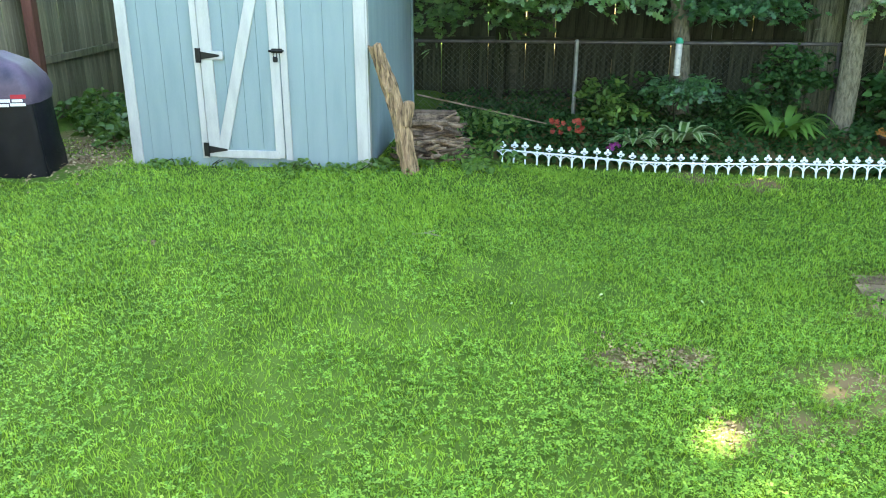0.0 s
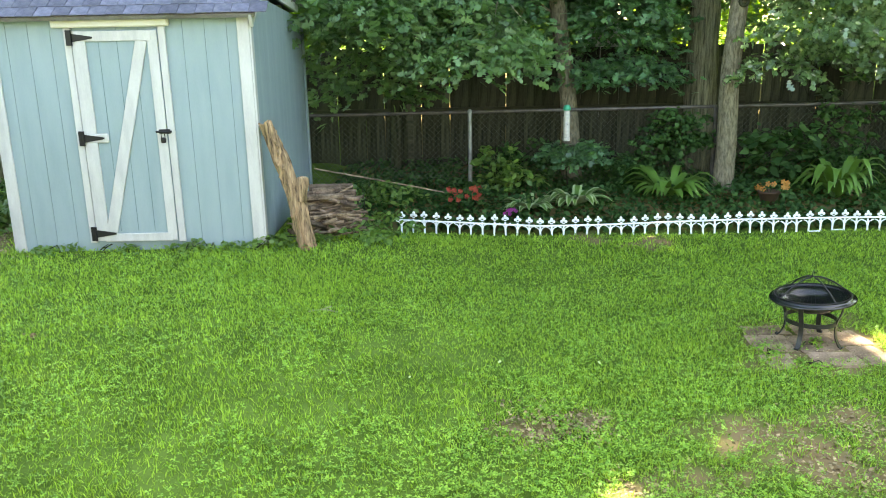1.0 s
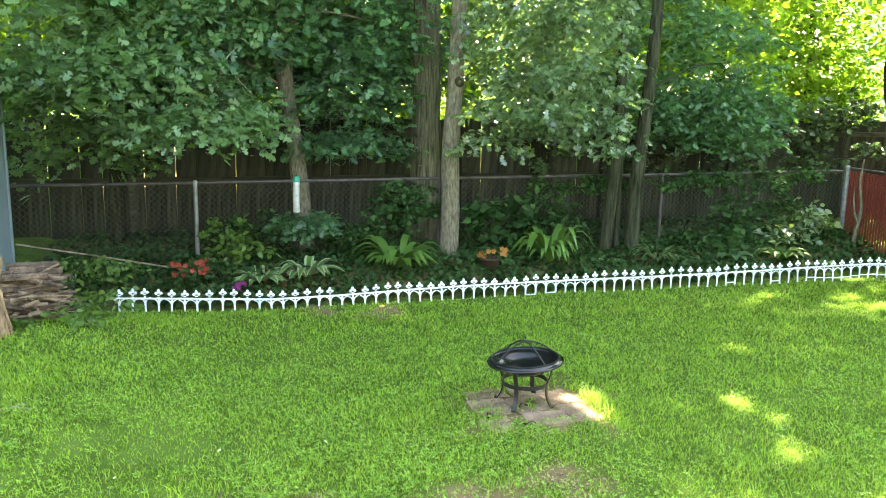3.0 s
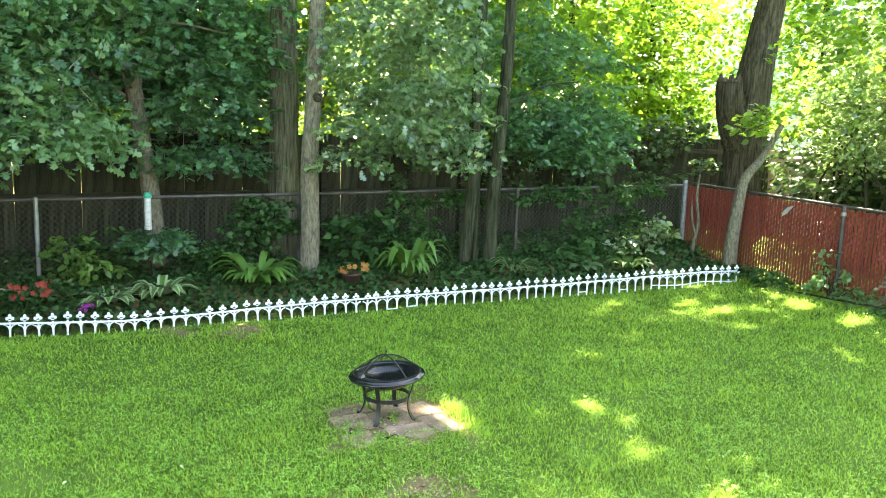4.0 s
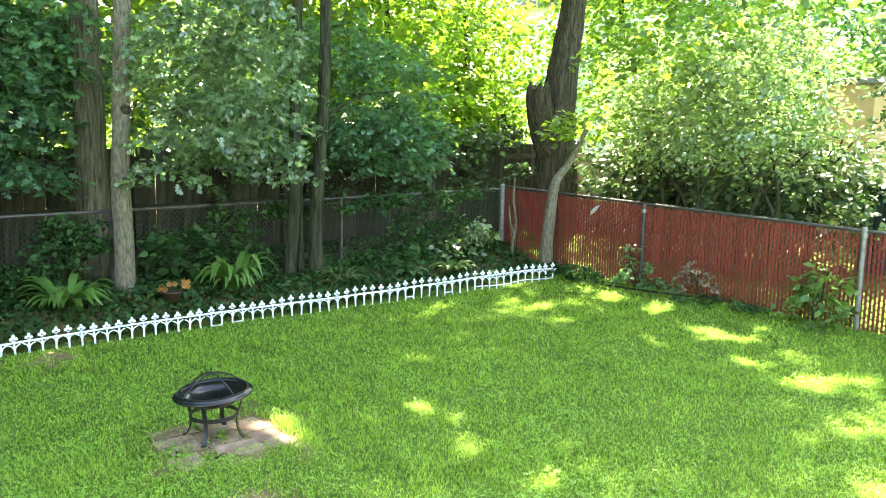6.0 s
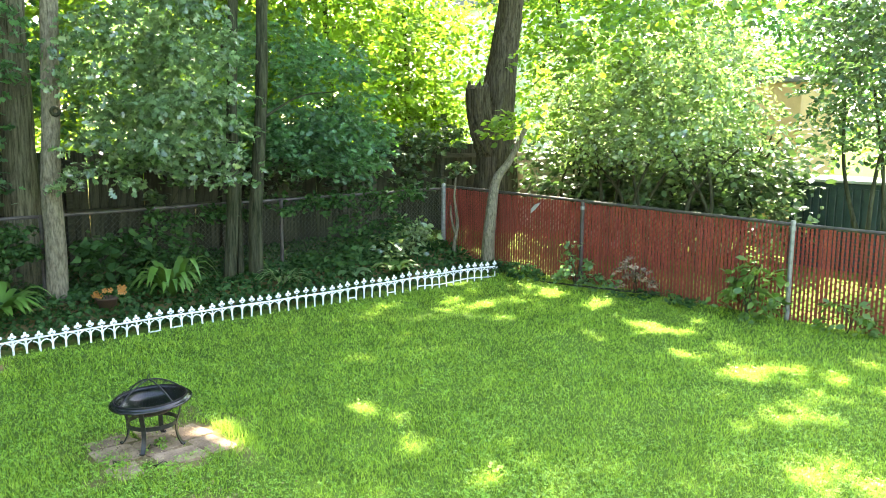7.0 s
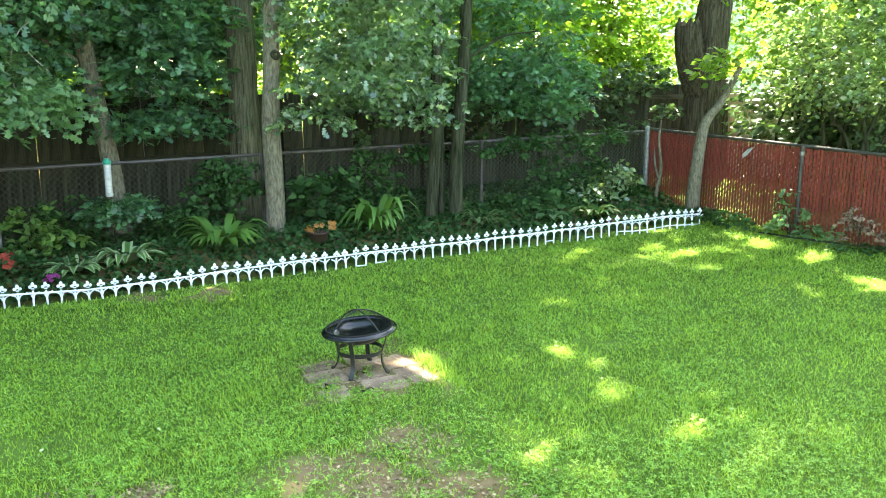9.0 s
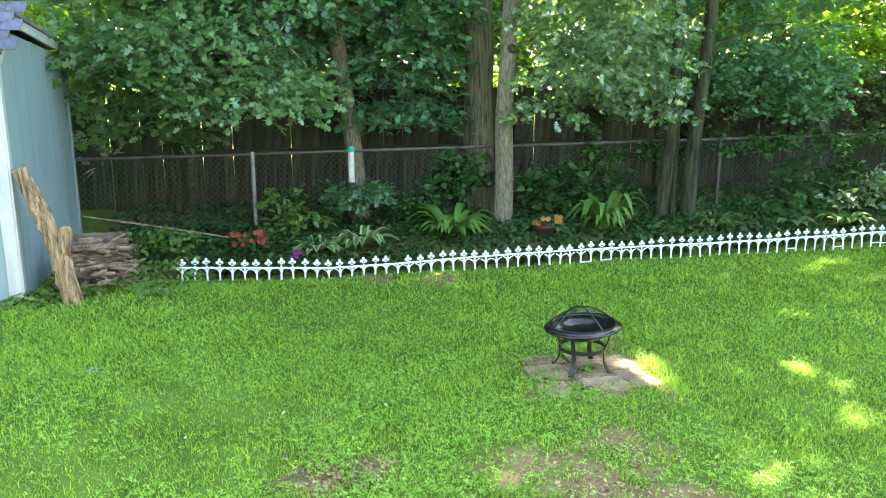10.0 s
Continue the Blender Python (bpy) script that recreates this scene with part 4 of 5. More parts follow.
def edging_place(i):
    """Foot of picket i of 77 along the bed."""
    f = i / 76
    x = -0.35 + 9.73 * f
    y = 8.985 - 0.10 * f - 0.33 * f ** 4
    z = 0.08 - 0.085 * math.sin(min(1, f * 3.2) * math.pi / 2) + 0.08 * f ** 2.5
    dip = 0.03 * math.exp(-((i - 13) / 6) ** 2)
    return Vector((x, y, z + 0.005 - 0.028 * (1 - f) - dip + 0.012 * math.sin(i * 0.9)))


rr = random.Random(14)
start = 0
while start < 77:
    n = min(6, 77 - start)
    p0, p1 = edging_place(start), edging_place(min(start + n, 76))
    base = p0.copy()
    sec = thing("garden_edging", tuple(base), "white plastic picket edging panel with trefoil tips at the flower bed", "garden edging", "edging panels along the flower bed")
    part("rail", tube(bmesh.new(), [Vector((-0.03, 0, 0.152)), p1 - base + Vector((0.0, 0, 0.152))], [0.0105, 0.0105], 8), M_PLASTIC, sec)
    for k in range(n):
        q = edging_place(start + k)
        low = (start + k) in (35, 37, 56, 61, 65, 66) or start + k > 66
        ob = link("picket", PN if start + k == 18 else PL if low and start + k < 76 else PM, M_PLASTIC, sec)
        ob.matrix_basis = Matrix.Translation(q - base) @ pose(0, 0, 0, rr.uniform(-5, 3), rr.uniform(-3, 3), math.degrees(math.atan2(p1.y - p0.y, p1.x - p0.x)))
    start += n

# ---- fire pit ----
pit = thing("fire_pit", (2.753, 5.69, 0.02), "black steel fire pit with domed screen on paving", "fire pit", turn=47)
bowl = part("bowl", spin(bmesh.new(), [(0.001, 0.235), (0.08, 0.237), (0.16, 0.26), (0.225, 0.305), (0.255, 0.345), (0.262, 0.352), (0.252, 0.352), (0.22, 0.312), (0.155, 0.268), (0.001, 0.244)], 48), M_ENAMEL, pit, smoothed=True)
rim = part("rim", spin(bmesh.new(), [(0.250, 0.342), (0.290, 0.326), (0.304, 0.328), (0.308, 0.336), (0.302, 0.345), (0.288, 0.346), (0.284, 0.354), (0.272, 0.362), (0.254, 0.362), (0.250, 0.342)], 56), M_ENAMEL, pit, "glossy black rolled rim", smoothed=True)


def dome(r):
    return 0.362 + 0.128 * (1 - (r / 0.268) ** 1.7)


bm = bmesh.new()
for k in range(60):
    a = 2 * math.pi * k / 60
    rr_ = [0.03, 0.09, 0.15, 0.2, 0.24, 0.266] if k % 2 == 0 else [0.12, 0.16, 0.2, 0.24, 0.266]
    tube(bm, [(r * math.cos(a), r * math.sin(a), dome(r)) for r in rr_], [0.0005] * len(rr_), 3, cap=False)
for j in range(20):
    r = 0.03 + 0.236 * j / 19
    tube(bm, [(r * math.cos(2 * math.pi * k / 40), r * math.sin(2 * math.pi * k / 40), dome(r)) for k in range(41)], [0.0005] * 41, 3, cap=False)
screen = part("spark_screen", bm, M_IRON, pit, "fine black wire dome")
for k in range(4):
    a = radians(55) + math.pi / 2 * k
    part("rib", tube(bmesh.new(), [(r * math.cos(a), r * math.sin(a), dome(r) + 0.003) for r in (0.0, 0.06, 0.12, 0.18, 0.23, 0.268)], [0.0055] * 6, 6), M_PITLEG, screen)
part("screen_ring", tube(bmesh.new(), [(0.268 * math.cos(2 * math.pi * k / 48), 0.268 * math.sin(2 * math.pi * k / 48), 0.364) for k in range(49)], [0.006] * 49, 6), M_IRON, screen)
part("lift_ring", tube(bmesh.new(), [(0.018 * math.cos(2 * math.pi * k / 14), 0, dome(0) + 0.02 + 0.018 * math.sin(2 * math.pi * k / 14)) for k in range(15)], [0.003] * 15, 5), M_PITLEG, screen)
for k in range(4):
    a = radians(0) + math.pi / 2 * k
    bm = bmesh.new()
    line = bend([(0.228, 0, 0.318), (0.214, 0, 0.25), (0.187, 0, 0.17), (0.188, 0, 0.09), (0.215, 0, 0.025), (0.238, 0, 0.004), (0.250, 0, 0.016)], 4)
    rings = []
    for i, p in enumerate(line):  # flat strap bent along its line
        d = (line[min(i + 1, len(line) - 1)] - line[max(i - 1, 0)]).normalized()
        nrm = Vector((d.z, 0, -d.x)) * 0.0045
        rings.append([bm.verts.new(p + nrm * sx + Vector((0, 0.017 * sy, 0))) for sx, sy in ((-1, -1), (1, -1), (1, 1), (-1, 1))])
    for r0, r1 in zip(rings, rings[1:]):
        for j in range(4):
            bm.faces.new((r0[j], r0[(j + 1) % 4], r1[(j + 1) % 4], r1[j]))
    bm.faces.new(rings[0][::-1])
    bm.faces.new(rings[-1])
    bmesh.ops.rotate(bm, cent=(0, 0, 0), matrix=Matrix.Rotation(a, 3, "Z"), verts=bm.verts)
    part("leg", bm, M_PITLEG, pit, "curved flat steel leg")
part("leg_ring", spin(bmesh.new(), [(0.182, 0.160), (0.190, 0.160), (0.190, 0.190), (0.182, 0.190), (0.182, 0.160)], 40), M_PITLEG, pit, "flat steel ring between the legs")
pit.scale = (0.95, 0.95, 1.0)
tip = Matrix.Translation((0, 0, 0.30)) @ Matrix.Rotation(radians(-3.5), 4, Vector((math.sin(radians(70)), math.cos(radians(70)), 0))) @ Matrix.Translation((0, 0, -0.30))
for ob in (bowl, rim, screen):  # the bowl sits a little crooked on its stand
    ob.matrix_basis = tip
pad = thing("paved_pad", (2.75, 5.63, -0.01), "worn brown paving slabs under the fire pit", "paving")
rr = random.Random(21)
for x, y, w, d, a in ((-0.26, -0.25, 0.30, 0.28, 5), (0.06, -0.27, 0.31, 0.25, -2), (0.34, -0.2, 0.22, 0.33, 3), (-0.27, 0.07, 0.27, 0.32, -4), (0.03, 0.03, 0.29, 0.30, 2),
                      (0.31, 0.14, 0.25, 0.29, 8), (-0.2, 0.34, 0.33, 0.19, 3), (0.13, 0.31, 0.27, 0.21, -6)):
    bm = box_bm((0, 0, 0.015), (w, d, 0.03), 0.008)
    for v in bm.verts:
        v.co.x += rr.uniform(-0.018, 0.018)
        v.co.y += rr.uniform(-0.018, 0.018)
    ob = part("paving_slab", bm, M_PAVER, pad)
    ob.matrix_basis = pose(x, y, rr.uniform(-0.006, 0.008) - (0.012 if x < 0 else 0.002), rr.uniform(-2, 2), rr.uniform(-2, 2), a)

# ---- porch post by the camera ----
pp = thing("porch_post", (1.955, 0.505, 0), "brown stained wooden porch post with a white edge strip", "post")
pp.matrix_basis = Matrix.Translation((1.99, 0.50, 2.1)) @ Matrix.Rotation(radians(-72), 4, "Z") @ Matrix.Rotation(radians(-2.6), 4, "Y") @ Matrix.Translation((0, 0, -2.1))
part("post", box_bm((0.085, 0, 1.7), (0.145, 0.145, 3.4), 0.008), M_POSTSTAIN, pp)
part("edge_strip", box_bm((0.006, -0.052, 1.7), (0.012, 0.04, 3.4), 0.003), M_WHITE, pp, "white painted strip")


# ---- beside the shed ----
log = thing("split_log", (-1.2, 7.4, 0.28), "weathered split log leaning on the shed corner", "log")
bm = bmesh.new()
line = bend([(0.07, 0.0, 0.0), (0.0, 0.02, 0.4), (-0.10, 0.03, 0.8), (-0.24, 0.02, 1.2)], 12)
tube(bm, line, [0.078 - 0.0006 * k for k in range(len(line))], 20, 0.12, seed=3)
tube(bm, bend([(0.02, 0.0, 0.50), (0.055, -0.01, 0.64), (0.07, -0.01, 0.72)], 4), [0.05, 0.05, 0.048, 0.046, 0.044, 0.042, 0.04, 0.038, 0.02], 10, 0.2, seed=5)
for v in bm.verts:  # long splits and torn ends
    a = math.atan2(v.co.y, v.co.x + 0.14 * v.co.z)
    n1 = noise.noise(Vector((math.cos(a) * 2.2, math.sin(a) * 2.2, v.co.z * 1.3)))
    n2 = noise.noise(Vector((math.cos(a) * 6, math.sin(a) * 6, v.co.z * 5)))
    v.co += Vector((math.cos(a), math.sin(a), 0)) * (0.034 * n1 + 0.024 * n2) + (Vector((0, 0, 0.05 * n2)) if v.co.z > 1.1 else Vector((0, 0, 0)))
part("log", bm, M_LOG, log)
pile = thing("stick_pile", (-1.0, 8.05, 0.2), "low pile of dry sticks and split wood beside the shed", "wood pile")
rr = random.Random(31)
for k in range(230):
    u = rr.random()
    z = 0.02 + 0.46 * u
    room = 1.15 - 0.9 * u
    y = rr.uniform(-0.42, 0.42) * room
    cx = rr.uniform(-0.16, 0.22) * room - 0.03
    half = rr.uniform(0.12, 0.30)
    a = rr.gauss(0.15, 0.4)
    tip = rr.gauss(0, 0.045)
    d_ = Vector((math.cos(a) * half, math.sin(a) * half, tip))
    c_ = Vector((cx, y, z))
    r = rr.choice((0.007, 0.010, 0.014, 0.02, 0.028))
    part("stick", tube(bmesh.new(), [c_ - d_, c_ + Vector((0, rr.uniform(-0.03, 0.03), rr.uniform(-0.02, 0.03))), c_ + d_], [r, r * 0.95, r * 0.7], 6), M_STICK, pile)
for k in range(5):
    part("split_piece", tube(bmesh.new(), [(-0.25 + 0.03 * k, 0.2 * math.sin(k * 2.1), 0.50 + 0.03 * (k % 2)), (0.26 - 0.05 * k, 0.2 * math.sin(k * 2.1) + 0.06, 0.50 + 0.03 * (k % 2))], [0.036, 0.03], 7, 0.3, seed=k), M_STICK, pile)
pole = thing("loose_pole", (-1.4, 9.7, 0.3), "pale bare pole leaning low behind the wood pile", "pole")
part("pole", tube(bmesh.new(), [(0, 0.1, 0.36), (0.9, 0.0, 0.20), (1.7, -0.1, 0.05)], [0.009, 0.009, 0.008], 7), M_STICK, pole)

# ---- covered grill ----
grill = thing("covered_grill", (-5.08, 7.05, 0.26), "barbecue grill under a black and purple-grey cloth cover", "grill", turn=14)
prof = [(0.66, 0.33, 0.0), (0.65, 0.32, 0.2), (0.64, 0.315, 0.5), (0.62, 0.30, 0.72)]
prof2 = [(0.62, 0.30, 0.72), (0.635, 0.305, 0.82), (0.60, 0.29, 0.93), (0.50, 0.25, 1.06), (0.30, 0.17, 1.15), (0.01, 0.01, 1.18)]


def draped(prof, fold):
    bm = bmesh.new()
    rings = []
    for w, d, z in prof:
        ring = []
        for k in range(56):
            a = 2 * math.pi * k / 56
            c, s = math.cos(a), math.sin(a)
            e = 0.32
            f = 1 + fold * (1.15 - z) * math.sin(a * 9 + 2 * math.sin(z * 3)) + 0.03 * noise.noise(Vector((c * 2, s * 2, z * 3)))
            ring.append(bm.verts.new((math.copysign(abs(c) ** e, c) * w * f, math.copysign(abs(s) ** e, s) * d * f, z)))
        rings.append(ring)
    for a, b in zip(rings, rings[1:]):
        for k in range(56):
            bm.faces.new((a[k], a[(k + 1) % 56], b[(k + 1) % 56], b[k]))
    return bm


part("cover_skirt", draped(prof, 0.035), M_COVER, grill, "black cloth skirt", smoothed=True)
top = part("cover_top", draped(prof2, 0.02), M_COVERTOP, grill, "purple-grey cloth top", smoothed=True)
# printed mark: a red patch and pale bars
part("mark", box_bm((0.50, -0.325, 0.80), (0.13, 0.004, 0.035), 0.001), M_LOGORED, top, "red printed patch")
for x, z, w, h in ((0.38, 0.765, 0.10, 0.03), (0.49, 0.765, 0.09, 0.024), (0.36, 0.725, 0.11, 0.026), (0.49, 0.73, 0.13, 0.026)):
    part("mark_bar", box_bm((x, -0.332, z), (w, 0.004, h), 0.001), M_LOGOWHITE, top, "pale printed bar")

# ---- bird feeder ----
feed = thing("bird_feeder", (1.59, 9.9, 0.92), "clear tube bird feeder with green cap hung on a wire", "bird feeder")
part("tube", spin(bmesh.new(), [(0.001, 0.03), (0.036, 0.03), (0.038, 0.05), (0.038, 0.37), (0.03, 0.38), (0.001, 0.38)], 16), M_FEEDER, feed, smoothed=True)
part("cap", spin(bmesh.new(), [(0.046, 0.36), (0.046, 0.385), (0.03, 0.42), (0.001, 0.425)], 16), M_GREENCAP, feed, "green cap")
part("base", spin(bmesh.new(), [(0.001, 0.0), (0.04, 0.0), (0.044, 0.02), (0.04, 0.035), (0.001, 0.04)], 16), M_FEEDER, feed)
for z, a in ((0.09, 0), (0.20, 90), (0.30, 0)):
    part("perch", tube(bmesh.new(), [(-0.06 * math.cos(radians(a)), -0.06 * math.sin(radians(a)) - 0.01, z), (0.06 * math.cos(radians(a)), 0.06 * math.sin(radians(a)) - 0.01, z)], [0.004] * 2, 6), M_IRON, feed)
part("hanger", tube(bmesh.new(), [(0, 0, 0.42), (0.0, 0.02, 0.9), (-0.02, 0.1, 1.75)], [0.0025] * 3, 5), M_WIRE, feed)

# bare dead twigs hanging among the leaves
tw = thing("hanging_twig", (0.75, 9.9, 1.6), "pale bare curved twig hanging from the oak", "twig")
part("twig", tube(bmesh.new(), bend([(0.25, 0, 0.05), (0.06, 0, 0.25), (0.0, 0.0, 0.75), (0.08, 0, 1.05), (0.22, 0.1, 1.2)], 5), [0.006] * 21, 5), M_TWIG, tw)
part("twig", tube(bmesh.new(), bend([(0.09, 0, 1.03), (0.2, 0, 0.85), (0.36, 0, 0.68)], 4), [0.004] * 9, 5), M_TWIG, tw)

# pale tag caught on the red fence
tag = thing("plastic_scrap", (9.90, 8.2, 1.08), "white plastic scrap caught on the red fence", "scrap")
bm = bmesh.new()
for (x0, z0), (x1, z1), (x2, z2), (x3, z3) in (((0, -0.06), (0.09, 0.0), (0.16, 0.07), (0.02, 0.02)), ((0.02, 0.02), (0.16, 0.07), (0.2, 0.12), (0.1, 0.09))):
    bm.faces.new([bm.verts.new((-0.03 - 0.05 * x, -x + 0.1, z)) for x, z in ((x0, z0), (x1, z1), (x2, z2), (x3, z3))])
o = bmesh.ops.extrude_face_region(bm, geom=bm.faces[:])
bmesh.ops.translate(bm, vec=(0.006, 0, 0), verts=[v for v in o["geom"] if isinstance(v, bmesh.types.BMVert)])
part("scrap", bm, M_WHITE, tag)


# ---- bed plants ----
def rosette(name, place, label, category, n, length, width, lift, material, seed, edge=None, group=""):
    """Long arching leaves from one crown; each leaf is folded along its rib and droops at the tip."""
    x, y = place
    t = thing(name, (x, y, float(gz(np.array(x), np.array(y)))), label, category, group)
    rr = random.Random(seed)
    for k in range(n):
        a = 2 * math.pi * (k * 0.618) + rr.uniform(-0.3, 0.3)
        ln, wd = length * rr.uniform(0.7, 1.15), width * rr.uniform(0.8, 1.15)
        up = lift * rr.uniform(0.6, 1.2)
        for w, mt, off in ((1.0, edge or material, 0.0), (0.5, material, 0.004)):
            if w < 1 and not edge:
                break
            bm = bmesh.new()
            rows = []
            for i in range(7):
                s = i / 6
                r = ln * (0.15 * min(1, s * 6) + s * 0.85)
                h = up * ln * (s * 1.6 - 1.35 * s * s) + 0.02 + off
                hw = wd * w * (math.sin(math.pi * min(1, 0.12 + s * 0.9)) ** 0.8) * 0.5 + 0.002
                c = Vector((math.cos(a) * r, math.sin(a) * r, h))
                side = Vector((-math.sin(a), math.cos(a), 0)) * hw
                rows.append([bm.verts.new(c - side + Vector((0, 0, hw * 0.3))), bm.verts.new(c), bm.verts.new(c + side + Vector((0, 0, hw * 0.3)))])
            for r0, r1 in zip(rows, rows[1:]):
                for j in range(2):
                    bm.faces.new((r0[j], r0[j + 1], r1[j + 1], r1[j]))
            part("leaf" if w == 1 else "leaf_centre", bm, mt, t, smoothed=True)
    return t


G = "leafy plants in the flower bed"
rosette("hosta", (1.12, 9.55), "low cream-edged hosta behind the white edging", "plant", 26, 0.38, 0.11, 0.65, L_FERN, 1, L_PALE, G)
rosette("hosta", (1.66, 9.6), "cream-edged hosta behind the white edging", "plant", 28, 0.40, 0.12, 0.8, L_FERN, 2, L_PALE, G)
rosette("hosta", (2.8, 9.75), "bright green broad-leaved plant behind the white edging", "plant", 46, 0.55, 0.10, 0.95, L_HOSTA, 3, None, G)
rosette("fern", (4.75, 9.65), "tall bright fern-like plant behind the white edging", "plant", 48, 0.52, 0.085, 1.6, L_HOSTA, 4, None, G)
rosette("spider_plant", (6.3, 9.6), "striped grassy plant behind the white edging", "plant", 34, 0.36, 0.025, 0.9, L_FERN, 5, L_PALE, G)
rosette("hosta", (7.45, 9.55), "pale mottled low plant in the flower bed", "plant", 14, 0.32, 0.13, 0.6, L_OAKPALE, 6, None, G)
rosette("leafy_plant", (8.2, 9.5), "low green leafy plant in the flower bed", "plant", 20, 0.4, 0.1, 0.8, L_FERN, 7, None, G)


def bush(name, place, label, category, blobs, count, size, material, seed, leaf=OVAL, flowers=None, group=""):
    x, y = place
    z = float(gz(np.array(x), np.array(y)))
    t = thing(name, (x, y, z), label, category, group)
    rr = random.Random(seed)
    for (cx, cy, cz), r, w in blobs:
        for k in range(3):
            part("stem", tube(bmesh.new(), bend([(rr.uniform(-0.04, 0.04), rr.uniform(-0.04, 0.04), -0.02), (cx * 0.5 + rr.uniform(-0.08, 0.08), cy * 0.5, cz * 0.55), (cx + rr.uniform(-0.5, 0.5) * r[0], cy + rr.uniform(-0.4, 0.4) * r[1], cz + r[2] * 0.5)], 3), [0.007, 0.006, 0.006, 0.005, 0.005, 0.004, 0.003], 5), M_BARKDARK, t)
    crown("leaves", t, [((x + c[0], y + c[1], z + c[2]), r, w) for c, r, w in blobs], count, size, leaf, material, seed, spray=size * 2.2)
    if flowers:
        mt, n, fs = flowers
        for k in range(n):
            c, r, w = rr.choice(blobs)
            a, b = rr.uniform(0, 6.28), rr.uniform(-0.2, 1.0)
            p = Vector((c[0] + math.cos(a) * r[0] * 1.05, c[1] - (0.3 + abs(math.sin(a))) * r[1] * 1.15, c[2] + r[2] * b))
            bm = bmesh.new()
            for j in range(5):
                q = 2 * math.pi * j / 5
                v = [p, p + Vector((math.cos(q - 0.5) * fs, -0.3 * fs, math.sin(q - 0.5) * fs)), p + Vector((math.cos(q) * fs * 1.2, -0.15 * fs, math.sin(q) * fs * 1.2)), p + Vector((math.cos(q + 0.5) * fs, -0.3 * fs, math.sin(q + 0.5) * fs))]
                bm.faces.new([bm.verts.new(u) for u in v])
            part("flower", bm, mt, t)
    return t


bush("flowering_plant", (0.35, 9.55), "red-orange flowering plant behind the white edging", "flower", [((0, 0, 0.2), (0.18, 0.15, 0.16), 1)], 240, 0.07, L_IVY, 41, flowers=(L_REDFL, 22, 0.026))
bush("flowering_plant", (0.86, 9.35), "small purple flowering plant behind the white edging", "flower", [((0, 0, 0.13), (0.09, 0.08, 0.09), 1)], 90, 0.05, L_IVY, 42, flowers=(L_PURPLE, 6, 0.022))
fl = bush("flowering_plant", (3.93, 9.6), "orange flowers in a brown pot behind the edging", "flower", [((0, 0, 0.22), (0.17, 0.12, 0.09), 1)], 160, 0.06, L_IVY, 43, flowers=(L_ORANGE, 12, 0.03))
part("pot", spin(bmesh.new(), [(0.001, 0), (0.09, 0), (0.12, 0.14), (0.13, 0.14), (0.13, 0.16), (0.11, 0.16), (0.1, 0.13), (0.001, 0.12)], 20), M_POT, fl, "brown plastic pot", smoothed=True)
bush("bush", (0.8, 10.1), "bright green leafy bush at the wire fence", "bush", [((0, 0, 0.28), (0.26, 0.2, 0.22), 1), ((0.3, 0.05, 0.18), (0.25, 0.2, 0.14), 0.6), ((-0.02, 0, 0.48), (0.14, 0.12, 0.12), 0.4)], 620, 0.085, L_FERN, 44)
bush("bush", (1.7, 10.15), "small broad-leaved bush below the feeder", "bush", [((0, 0, 0.5), (0.3, 0.18, 0.14), 1)], 520, 0.095, L_OAK, 45, leaf=LOBED)
bush("bush", (2.45, 10.2), "dark climbing shrub on the wire fence", "bush", [((0, 0, 0.3), (0.45, 0.14, 0.3), 1), ((0.55, 0, 0.7), (0.25, 0.1, 0.35), 0.6)], 1500, 0.06, L_IVY, 46)
bush("bush", (4.3, 10.25), "small sapling with broad leaves beside the tree", "bush", [((0, 0, 0.5), (0.3, 0.15, 0.4), 1)], 300, 0.13, L_IVY, 47)
bush("bush", (7.3, 10.0), "dark leafy bush at the wire fence", "bush", [((0, 0, 0.15), (0.5, 0.25, 0.16), 1), ((0.9, 0.1, 0.2), (0.5, 0.25, 0.2), 1)], 800, 0.1, L_IVY, 48)
bush("bush", (9.0, 10.0), "leafy bush in the fence corner", "bush", [((0, 0, 0.35), (0.35, 0.25, 0.35), 1), ((-0.5, 0, 0.18), (0.4, 0.3, 0.16), 0.7)], 800, 0.1, L_SHRUB, 49)
bush("vine", (9.72, 7.3), "pale-leaved vine at the red fence", "vine", [((0, 0, 0.22), (0.22, 0.35, 0.2), 1), ((0.05, -0.35, 0.12), (0.2, 0.3, 0.12), 0.6), ((0.1, 0.2, 0.5), (0.08, 0.15, 0.14), 0.25)], 460, 0.07, L_OAKPALE, 50)
bush("bush", (9.78, 6.3), "dry brownish bush at the red fence", "bush", [((0, 0, 0.3), (0.12, 0.3, 0.25), 1)], 320, 0.05, M_STICK, 51, leaf=KITE)
bush("vine", (9.75, 4.72), "green broad-leaved vine climbing the red fence", "vine", [((0, 0, 0.25), (0.14, 0.28, 0.22), 1), ((0.1, -0.1, 0.55), (0.1, 0.18, 0.18), 0.5)], 330, 0.12, L_FERN, 52)
bush("vine", (9.78, 3.5), "small vine at the foot of the red fence", "vine", [((0, 0, 0.2), (0.1, 0.25, 0.18), 1)], 180, 0.09, L_FERN, 53)
bush("bush", (9.6, 8.5), "low dark weeds at the red fence", "weeds", [((0, 0, 0.12), (0.22, 0.7, 0.12), 1), ((0.05, -2.6, 0.06), (0.15, 0.6, 0.1), 0.5)], 900, 0.07, L_IVY, 54)
